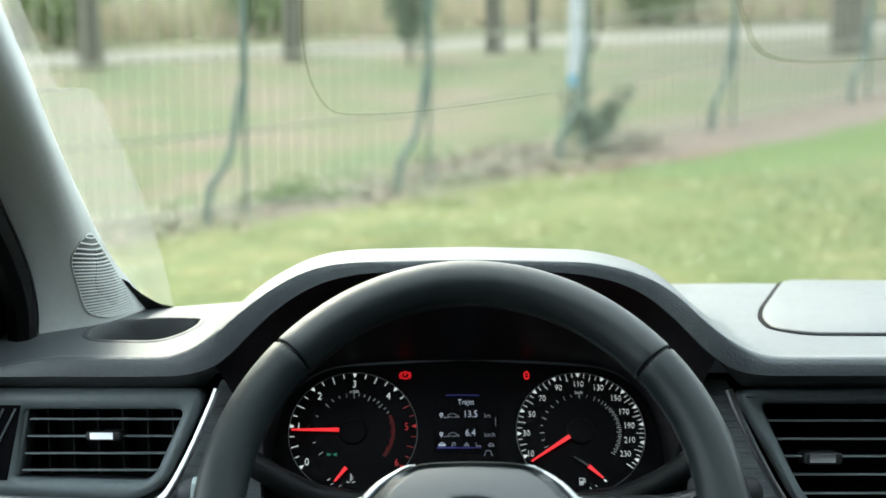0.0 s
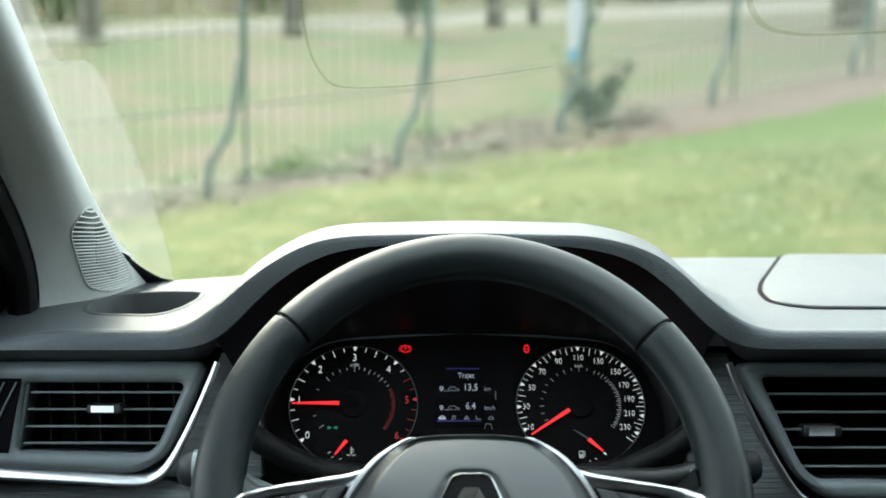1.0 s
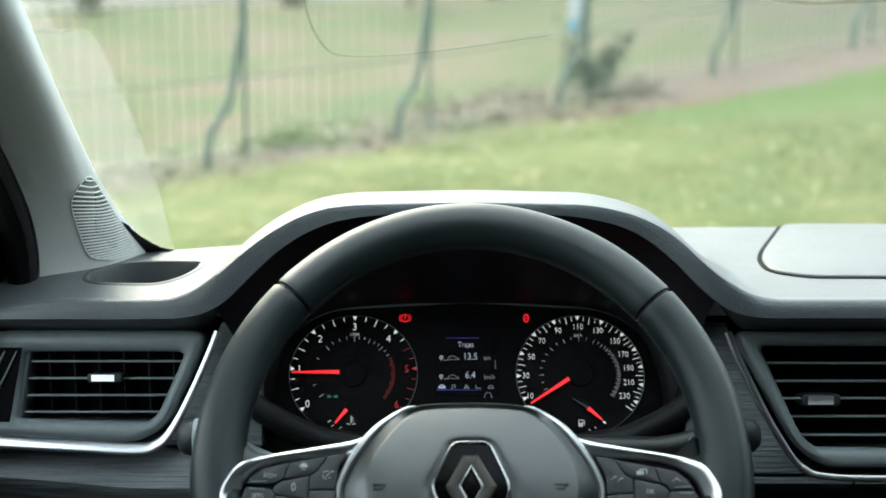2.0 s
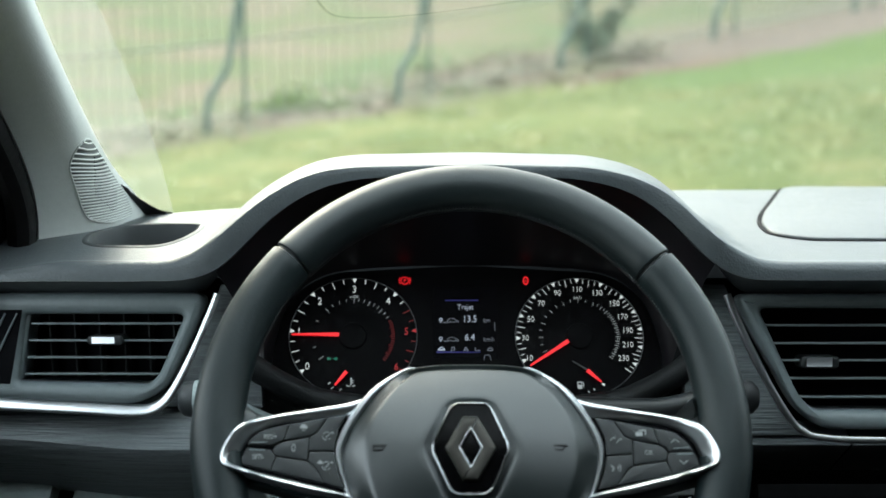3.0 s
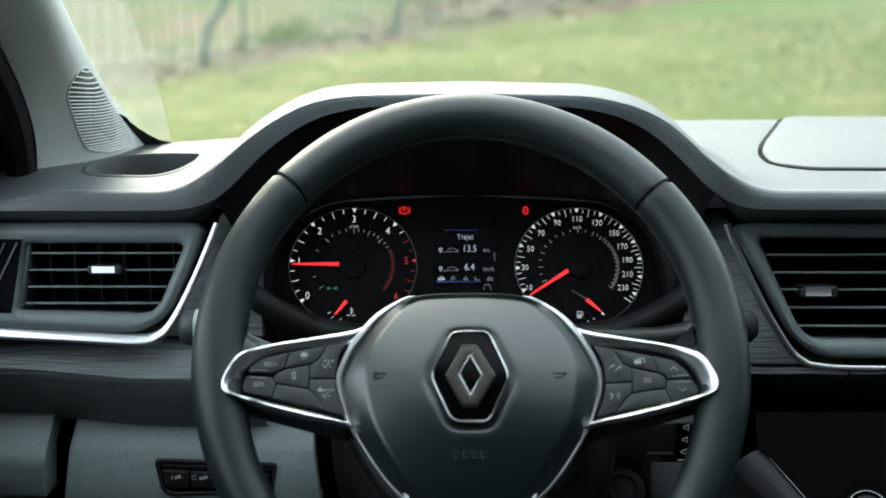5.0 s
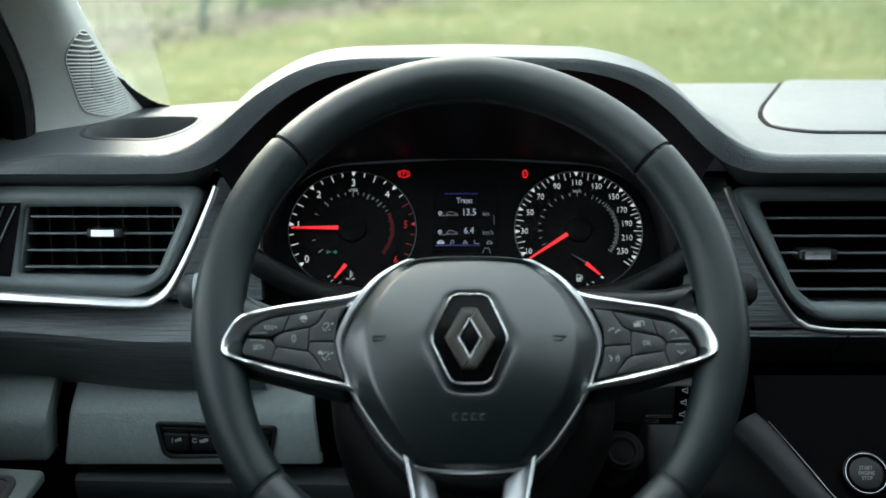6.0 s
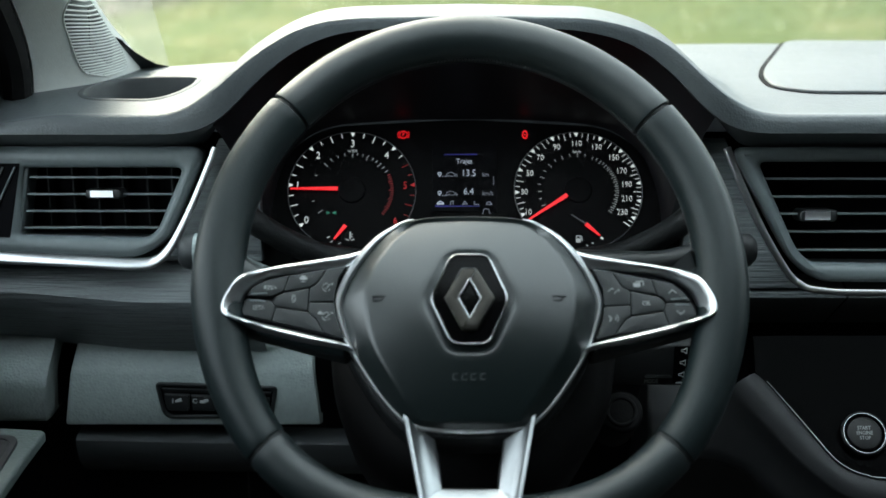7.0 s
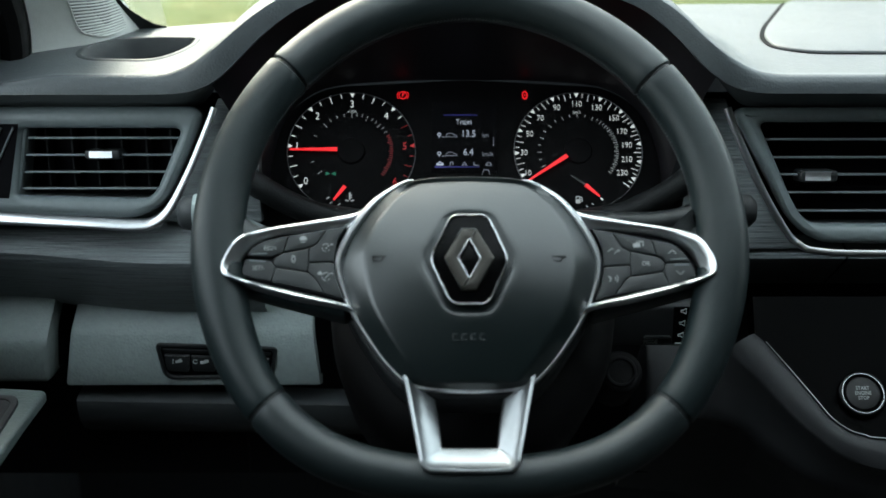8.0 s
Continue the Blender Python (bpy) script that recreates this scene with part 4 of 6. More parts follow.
        # the duct's darkness is put into a near-black plate
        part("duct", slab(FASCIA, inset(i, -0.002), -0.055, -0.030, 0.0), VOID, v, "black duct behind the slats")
        for z, x0, x1 in slats:
            # dark slat body, paler front strip: the highlight is put into the colour
            sl = part("slat", lean_box(x0, x1, z - 0.0008, z + 0.0008, -0.011, 0.0008, 0.0006), CONS, v)
            part("slat_highlight", lean_box(x0, x1, z - 0.0009, z + 0.0009, 0.0006, 0.0022, 0.0006), BEZEL, sl, "grey front edge of the slat")
        x0, x1, z0, z1 = tab
        part("tab", lean_box(x0, x1, z0, z1, -0.012, 0.010, 0.0018), KEY, v, "vent adjuster tab")
        face = loft([[FASCIA.at(x, z0 + 0.0015 + (z1 - z0 - 0.0029) * q, 0.0112 + lean * q * (1 - 0.4 * q)) for x in (x0 + 0.004, x0 + 0.0045, x1 - 0.0065, x1 - 0.006)] for q in (0, 0.08, 0.3, 0.55, 0.8, 0.95, 1.0)])
        loft([[FASCIA.at(x, z, 0.0085) for x in (x0 + 0.004, x1 - 0.006)] for z in (z0 + 0.0015, z1 - 0.0014)], bm=face)
        part("tab_face", face, CHROME, v, "bright metal tab face")
        return v

    left = vent([(-0.436, -0.2562), (-0.1830, -0.2562), (-0.2200, -0.3350), (-0.246, -0.3488), (-0.436, -0.3400)],
                [(-0.3290, -0.2735), (-0.2035, -0.2735), (-0.2270, -0.3245), (-0.236, -0.3318), (-0.3390, -0.3290)],
                [(-0.2816, -0.327, -0.207), (-0.2955, -0.330, -0.2125), (-0.3095, -0.332, -0.219), (-0.3233, -0.335, -0.2265)],
                (-0.2816, -0.2535, -0.2990, -0.2907), "dark grey air vent with four slats", -0.0004)
    for k in range(6):
        x = -0.318 + 0.02 * k
        part("vane", lean_box(x, x + 0.0016, -0.327, -0.274, -0.028, -0.014, 0.0004), CONS, left)
    part("divider", slab(FASCIA, [(-0.3345, -0.270), (-0.3255, -0.270), (-0.3395, -0.333), (-0.3485, -0.333)], -0.02, 0.004, 0.002), BEZEL, left)
    side = [(-0.432, -0.270), (-0.3312, -0.270), (-0.3445, -0.331), (-0.432, -0.327)]
    # a near-black plate on the bezel stands in for the outlet's shade
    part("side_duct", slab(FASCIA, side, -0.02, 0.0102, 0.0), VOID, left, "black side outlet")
    for k in range(9):
        x = -0.335 - 0.0095 * k
        part("slat", sweep([FASCIA.at(x - 0.030, -0.329, 0.011), FASCIA.at(x, -0.273, 0.011)], 0.0009, 0.002, (0, -1, 0), 6), BEZEL, left)
    vent([(0.60, -0.2555), (0.2275, -0.2572), (0.2840, -0.352), (0.3060, -0.3695), (0.60, -0.3720)],
         [(0.56, -0.2690), (0.2500, -0.2690), (0.2860, -0.3420), (0.2990, -0.3530), (0.56, -0.3560)],
         [(-0.2830, 0.253, 0.56), (-0.2978, 0.260, 0.56), (-0.3120, 0.267, 0.56), (-0.3270, 0.275, 0.56), (-0.3425, 0.283, 0.56)],
         (0.2853, 0.3156, -0.3180, -0.3080), "dark grey air vent with five slats", -0.0017)

    # lower panels
    KNEE = Frame((0, 1.035, 0), 0)
    prof = [(-0.405, 1.068), (-0.425, 1.060), (-0.440, 1.046), (-0.4470, 1.039), (-0.4530, 1.0355), (-0.4935, 1.035), (-0.4968, 1.0362), (-0.4980, 1.040), (-0.492, 1.046)]
    cols = [(0.0, 0.004), (0.0015, 0.0008), (0.004, 0.0), (0.10, 0.0), (0.196, 0.0), (0.1995, 0.0008), (0.201, 0.004)]
    part("knee_panel", loft([[Vector((-0.3115 + 0.16 * (z + 0.46) + f * 1.02 * (1 - 0.2 * (z + 0.46)) + (f > 0.15) * (0.22 * (-0.46 - z) + 0.002), y + e, z)) for f, e in cols] for z, y in prof]), PANEL, d, "grey grained panel under the trim")
    prof = [(-0.405, 1.066), (-0.425, 1.048), (-0.441, 1.032), (-0.4490, 1.0255), (-0.4545, 1.0235), (-0.4600, 1.0240), (-0.4880, 1.0290), (-0.4920, 1.033), (-0.4930, 1.050)]
    part("end_panel", loft([[Vector((x + 0.12 * (z + 0.46) * (x > -0.33), y + e, z)) for x, e in ((-0.45, 0.0), (-0.39, 0.0), (-0.3315, 0.0), (-0.3275, 0.002), (-0.3260, 0.008), (-0.3255, 0.03))] for z, y in prof]), PANEL, d, "grey grained end panel")
    prof = [(-0.508, 1.062), (-0.5090, 1.040), (-0.5115, 1.0355), (-0.5170, 1.035), (-0.532, 1.040), (-0.545, 1.052), (-0.556, 1.070)]
    part("under_panel", loft([[Vector((x, y, z - 0.02 * (x + 0.31))) for x in (-0.3095, -0.3080, -0.18, -0.03)] for z, y in prof]), SMOOTH, d, "dark grey lower cover")
    # near-black sheets stand in for the shade behind the panels
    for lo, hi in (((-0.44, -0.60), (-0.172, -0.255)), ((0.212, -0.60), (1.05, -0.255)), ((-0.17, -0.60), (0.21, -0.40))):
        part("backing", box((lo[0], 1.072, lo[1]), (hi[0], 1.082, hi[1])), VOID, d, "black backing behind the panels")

    # switches on the knee panel
    o = rounded([(-0.2395, -0.4572), (-0.1365, -0.4615), (-0.1415, -0.4900), (-0.2335, -0.4910)], [0.006, 0.005, 0.005, 0.010])
    i = rounded([(-0.2358, -0.4605), (-0.1400, -0.4645), (-0.1445, -0.4865), (-0.2305, -0.4875)], [0.005, 0.004, 0.004, 0.008])
    sw = part("switch_panel", collar(KNEE, o, i, -0.002, 0.0020, 0.0012, hin=-0.002), KEY, d, "black switch panel")
    part("switch_recess", slab(KNEE, i, -0.004, 0.0003, 0.0), VOID, sw)
    part("switch_brow", slab(KNEE, rounded([(-0.2335, -0.4622), (-0.1420, -0.4660), (-0.1428, -0.4690), (-0.2322, -0.4662)], 0.0012, 3), 0.0, 0.0016, 0.0008), BLACK, sw)
    for k in range(4):
        x, z = -0.2318 + 0.0222 * k, -0.4672 - 0.0011 * k
        keycap = slab(KNEE, rounded([(x, z), (x + 0.0214, z - 0.0009), (x + 0.0200, -0.4832), (x + 0.0012, -0.4826)], [0.0015, 0.0012, 0.0012, 0.005 if k == 0 else 0.0015]), 0.0, 0.0030, 0.0012)
        kc = part("switch_key", keycap, KEY, sw)
        sym = bmesh.new()
        if k == 0:                              # a slip of road and a car
            bar(KNEE, -0.2247, -0.4755, -0.2243, -0.4712, 0.0007, 0.0005, 0.003, bm=sym)
            bar(KNEE, -0.2225, -0.4740, -0.2172, -0.4722, 0.0018, 0.0032, 0.003, bm=sym)
        elif k == 1:                            # a turning arrow and a car
            ring = [polar(-0.2058, -0.4735, 0.0019, q) for q in range(30, 331, 50)]
            for a, b in zip(ring, ring[1:]):
                bar(KNEE, *a, *b, 0.0006, 0.0006, 0.003, bm=sym)
            bar(KNEE, -0.2018, -0.4742, -0.1980, -0.4742, 0.0022, 0.0026, 0.003, bm=sym)
            bar(KNEE, -0.1980, -0.4736, -0.1948, -0.4728, 0.0032, 0.0022, 0.003, bm=sym)
        if len(sym.verts):
            part("symbol", sym, PRINT, kc, "pale printed symbol")
        else:
            sym.free()
    return d


build_dashboard()


# ---- the instruments ----
DS = 1.0185


def build_cluster():
    c = thing("instrument_cluster", DIALS.at(0, -0.08), "black instrument cluster with two lit dials and a display", "instruments")
    face = rounded([(x * DS, y * DS) for x, y in mm((-158, -85), (158, -85), (160, -30), (148, 10), (118, 33), (0, 40), (-118, 33), (-148, 10), (-160, -30))], 0.02)
    part("face_plate", slab(DIALS, face, -0.012, 0.0, 0.001), DIAL, c)

    def triangle(cx, cy, r, deg, mat_, parent):
        x0, y0 = polar(cx, cy, r, deg)
        x1, y1 = polar(cx, cy, r - 0.0035, deg)
        part("pointer_mark", bar(DIALS, x0, y0, x1, y1, 0.0035, 0.0002, 0.0012), mat_, parent)

    dim_ring = surface("dim_ring", (0.10, 0.10, 0.105), 0.35, metal=1)

    def mark(name, parent, cx, cy, r, ln, a, w, mat_):
        x0, y0 = polar(cx, cy, r, a)
        x1, y1 = polar(cx, cy, r - ln, a)
        part(name, bar(DIALS, x0, y0, x1, y1, w, w, 0.0012), mat_, parent)

    # rev counter
    cx, cy, R = -0.0951, -0.0257, 0.0537
    t = part("rev_counter", disc(DIALS, cx, cy, R, 0.0, 0.0010, 0.0003, 64), DIAL, c, "rev counter dial")
    part("dial_ring", hoop(DIALS, cx, cy, R, 0.0005, 0.0006, 0.0016, 72, 0.0002), dim_ring, t, "thin dim ring")
    for k in range(7):
        a = 217.0 - 42.3 * k
        triangle(cx, cy, R - 0.0010, a, MIDRED_LIT if k >= 5 else WHITE_LIT, t)
        x, y = polar(cx, cy, R - (0.0080, 0.0082, 0.0108, 0.0110, 0.0108, 0.0090, 0.0080)[k], a + (-1.0 if k == 0 else 0))
        part("numeral", lettering(str(k), 0.0094, DIALS, x, y, 0.0012, bold=-0.00013), MIDRED_LIT if k > 4 else WHITE_LIT, t)
    for k in range(24):
        if k % 4:
            mark("tick", t, cx, cy, R - 0.0012, 0.0062 if k % 2 == 0 else 0.0038, 217.0 - 42.3 * k / 4, 0.0005, DIMRED_LIT if k > 17 else WHITE_LIT)
    for k, a in enumerate((216.8, 197, 176, 155.5, 133.7, 123, 112, 101.3, 90, 83, 75, 67, 59.3, 52.3, 45.5, 38.5, 31)):
        mark("inner_tick", t, cx, cy, 0.0345, 0.0046 if k in (0, 4, 8, 11, 14) else 0.0026, a, 0.00036, DIM_LIT)
    for k in range(19):
        mark("inner_tick", t, cx, cy, 0.0350, 0.0040 if k % 4 == 3 else 0.0028, 24.5 - 3.5 * k, 0.00042, FAINTRED_LIT)
    part("unit", lettering("x1000", 0.0036, DIALS, cx, cy + 0.0360, 0.0012), DIM_LIT, t)
    part("needle", bar(DIALS, cx - 0.0508, cy + 0.0004, cx - 0.0115, cy + 0.0004, 0.0013, 0.0033, 0.004, 0.001), RED_LIT, t, "glowing red needle")
    part("needle_hub", disc(DIALS, cx, cy, 0.0115, 0.001, 0.003, 0.001, 32), DIAL, t)
    lamp = bmesh.new()
    for sg in (-1, 1):                          # two small lamps back to back
        x = -0.1117 + sg * 0.0008
        bar(DIALS, x, -0.0459, x + sg * 0.0026, -0.0459, 0.0004, 0.0026, 0.0012, bm=lamp)
        bar(DIALS, x + sg * 0.0031, -0.0459 - 0.0013, x + sg * 0.0031, -0.0459 + 0.0013, 0.0005, 0.0005, 0.0012, bm=lamp)
    part("indicator", lamp, GREEN_LIT, t, "dim green side light symbol")
    # coolant gauge
    part("coolant_needle", bar(DIALS, -0.1085, -0.0698, -0.0995, -0.0578, 0.0014, 0.0032, 0.003, 0.0008), RED_LIT, t, "short glowing red needle")
    sym = bar(DIALS, -0.0955, -0.0690, -0.0955, -0.0628, 0.0011, 0.0011, 0.0012)
    bar(DIALS, -0.0955, -0.0650, -0.0935, -0.0650, 0.0007, 0.0007, 0.0012, bm=sym)
    bar(DIALS, -0.0955, -0.0670, -0.0935, -0.0670, 0.0007, 0.0007, 0.0012, bm=sym)
    for sg in (-1, 1):
        bar(DIALS, -0.0955 + sg * 0.0008, -0.0702, -0.0955 + sg * 0.0036, -0.0694, 0.0008, 0.0008, 0.0012, bm=sym)
    part("coolant_symbol", sym, DIM_LIT, t)
    for a, b, w in ((-0.1145, -0.0682, 0.0009), (-0.1118, -0.0722, 0.0006), (-0.1052, -0.0738, 0.0005)):
        part("coolant_tick", bar(DIALS, a, b, a + 0.0022, b + 0.0015, w, w, 0.0012), DIM_LIT, t)

    # speedometer
    cx = 0.0939
    s = part("speedometer", disc(DIALS, cx, cy, R, 0.0, 0.0010, 0.0003, 64), DIAL, c, "speedometer dial")
    part("dial_ring", hoop(DIALS, cx, cy, R, 0.0005, 0.0006, 0.0016, 72, 0.0002), dim_ring, s, "thin dim ring")

    def angle(v):
        return 90 - (v - 110) * 1.150 if v <= 150 else 43.5 - (v - 150) * 0.905
    for v in range(10, 240, 5):
        a = angle(v)
        if v % 20 == 10:
            triangle(cx, cy, R - 0.0010, a, WHITE_LIT, s)
            x, y = polar(cx, cy, R - (0.0070 if v < 20 else 0.0085 if v < 40 else 0.0108 if v < 160 else 0.0128), a)
            part("numeral", lettering(str(v), 0.0075, DIALS, x, y, 0.0012, bold=-0.00015), WHITE_LIT, s)
        else:
            mark("tick", s, cx, cy, R - 0.0012, 0.0064 if v % 20 == 0 else 0.0038, a, 0.00036, WHITE_LIT)
    mark("tick", s, cx, cy, R - 0.0012, 0.0064, angle(240), 0.0005, WHITE_LIT)
    a, k = 205.0, 0
    while a > -39.5:
        mark("inner_tick", s, cx, cy, 0.0338, 0.0036 if k % 2 == 0 else 0.0024, a, 0.00034, DIM_LIT)
        a -= 11.55 if a > 66.5 else max(3.6, 7.0 - 0.12 * (66.5 - a))
        k += 1
    part("unit", lettering("km/h", 0.0040, DIALS, cx, cy + 0.0352, 0.0012), DIM_LIT, s)
    part("needle", bar(DIALS, 0.0521, -0.0530, 0.0843, -0.0311, 0.0013, 0.0034, 0.004, 0.001), RED_LIT, s, "glowing red needle")
    part("needle_hub", disc(DIALS, cx, cy, 0.0115, 0.001, 0.003, 0.001, 32), DIAL, s)
    part("fuel_needle", bar(DIALS, 0.1100, -0.0669, 0.0988, -0.0566, 0.0012, 0.0034, 0.003, 0.0008), RED_LIT, s, "short glowing red needle")
    part("needle_tail", bar(DIALS, 0.0984, -0.0562, 0.0870, -0.0485, 0.0016, 0.0008, 0.003, 0.0008), bpy.data.materials["shroud_black"], s, "unlit tail of the needle")
    part("fuel_tick", bar(DIALS, 0.1108, -0.0676, 0.1128, -0.0692, 0.0012, 0.0012, 0.0012), WHITE_LIT, s)
    for a, b in ((0.1035, -0.0722), (0.0988, -0.0742)):
        part("fuel_tick", bar(DIALS, a, b, a + 0.0013, b - 0.0014, 0.0007, 0.0007, 0.0012), DIM_LIT, s)
    pump = collar(DIALS, rounded([(0.0905, -0.0722), (0.0943, -0.0722), (0.0943, -0.0660), (0.0905, -0.0660)], 0.0005, 2), rounded([(0.0912, -0.0688), (0.0936, -0.0688), (0.0936, -0.0667), (0.0912, -0.0667)], 0.0003, 2), 0.0006, 0.0014, 0.0001)
    for q in ((0.0943, -0.0692, 0.0955, -0.0692), (0.0955, -0.0710, 0.0955, -0.0672), (0.0955, -0.0672, 0.0946, -0.0664)):
        bar(DIALS, *q, 0.0005, 0.0005, 0.0012, bm=pump)
    part("fuel_symbol", pump, DIM_LIT, s)

    # trip display
    d = part("display", slab(DIALS, rounded(mm((-28, -45), (26, -45), (26, 20), (-28, 20)), 0.001, 2), 0.0, 0.0008, 0.0002), SCREEN, c, "small trip computer display")
    part("display_line", bar(DIALS, -0.0180, 0.0071, 0.0100, 0.0071, 0.0007, 0.0007, 0.001), BLUE_LIT, d, "dim blue line")
    part("display_line", bar(DIALS, -0.0255, -0.0399, 0.0115, -0.0399, 0.0012, 0.0005, 0.001), BLUE_LIT, d, "dim blue line")
    part("display_text", lettering("Trajet", 0.0066, DIALS, -0.0011, 0.0008, 0.001, bold=-0.00007), TEXT_LIT, d)
    part("display_text", lettering("13.5", 0.0086, DIALS, 0.0026, -0.0101, 0.001, bold=-0.00008), TEXT_LIT, d)
    part("display_text", lettering("6.4", 0.0086, DIALS, 0.0024, -0.0268, 0.001, bold=-0.00008), TEXT_LIT, d)
    part("display_text", lettering("km", 0.0054, DIALS, 0.0168, -0.0114, 0.001), FAINT_LIT, d)
    part("display_text", lettering("km/h", 0.0054, DIALS, 0.0184, -0.0285, 0.001), FAINT_LIT, d)
    for y in (-0.0116, -0.0287):
        icon = bmesh.new()
        pin = [polar(-0.0218, y + 0.0010, 0.0013, q) for q in range(0, 361, 45)]      # a pin, three dots and a car
        for a, b in zip(pin, pin[1:]):
            bar(DIALS, *a, *b, 0.0006, 0.0006, 0.001, bm=icon)
        bar(DIALS, -0.0218, y - 0.0003, -0.0218, y - 0.0020, 0.0009, 0.0004, 0.001, bm=icon)
        for j in range(3):
            bar(DIALS, -0.0196 + 0.0014 * j, y - 0.0014, -0.0190 + 0.0014 * j, y - 0.0014, 0.0006, 0.0006, 0.001, bm=icon)
        part("display_icon", icon, TEXT_LIT, d, "pale pin symbol")
        car = bmesh.new()
        pts = mm((-158, -12), (-160, 6), (-142, 20), (-110, 20), (-86, 4), (-72, 0), (-70, -12), (-84, -12), (-92, -4), (-102, -12), (-128, -12), (-138, -4), (-146, -12), (-158, -12))
        for (a, b), (e, f) in zip(pts, pts[1:]):
            bar(DIALS, a / 10, y + b / 10, e / 10, y + f / 10, 0.0004, 0.0004, 0.001, bm=car)
        part("display_icon", car, FAINT_LIT, d, "faint car outline")
    shapes = [mm((-26, -12), (-26, 2), (-14, 6), (-8, 16), (8, 16), (14, 6), (26, 2), (26, -12)), mm((-18, -14), (-8, -14), (-8, 14), (14, 18), (14, -8), (6, -8)), mm((-20, -14), (0, 18), (20, -14), (0, -6), (-20, -14)),
              mm((-20, 16), (-20, -12), (20, -12)), mm((-24, -12), (-10, 10), (10, 10), (24, -12), (-24, -12))]
    for x, shape, m in zip((-0.0212, -0.0118, -0.0009, 0.0090, 0.0193), shapes, (TEXT_LIT, FAINT_LIT, FAINT_LIT, FAINT_LIT, FAINT_LIT)):
        icon = bmesh.new()
        for (a, b), (e, f) in zip(shape, shape[1:]):
            bar(DIALS, x + a / 10, -0.0372 + b / 10, x + e / 10, -0.0372 + f / 10, 0.0007, 0.0007, 0.001, bm=icon)
        if m is TEXT_LIT:
            bar(DIALS, x - 0.0024, -0.0378, x + 0.0024, -0.0378, 0.0014, 0.0014, 0.001, bm=icon)
        part("display_icon", icon, m, d)
    lane = bmesh.new()
    pts = mm((137, -470), (150, -425), (188, -425), (201, -470))
    for (a, b), (e, f) in zip(pts, pts[1:]):
        bar(DIALS, a / 10, b / 10, e / 10, f / 10, 0.0005, 0.0005, 0.001, bm=lane)
    part("display_icon", lane, FAINT_LIT, d)
    part("divider_line", bar(DIALS, 0.0234, -0.0209, 0.0234, -0.0132, 0.0005, 0.0005, 0.001), FAINT_LIT, c)

    # warning lamps
    w = part("brake_lamp", hoop(DIALS, -0.0525, 0.0256, 0.0035, 0.0005, 0.0006, 0.0014, 28, 0.0001), RED_LIT, c, "lit red parking brake lamp")
    part("lamp_letter", lettering("P", 0.0046, DIALS, -0.0525, 0.0256, 0.001), RED_LIT, w)
    for sgn in (-1, 1):
        arc = [DIALS.at(*polar(-0.0525, 0.0256, 0.0047, 90 - sgn * 90 + q), 0.001) for q in range(-40, 41, 10)]
        part("lamp_bracket", sweep(arc, 0.0003, 0.0003, DIALS.n, 6), RED_LIT, w)
    oval = [(0.0505 + 0.0024 * math.cos(6.2832 * k / 28), 0.0256 + 0.0038 * math.sin(6.2832 * k / 28)) for k in range(28)]
    b = part("belt_lamp", collar(DIALS, oval, inset(oval, 0.0009), 0.0006, 0.0014, 0.0001), RED_LIT, c, "lit red seat belt lamp")
    part("lamp_dot", disc(DIALS, 0.0505, 0.0256, 0.0006, 0.0006, 0.0014, 0.0001, 12), RED_LIT, b)


build_cluster()


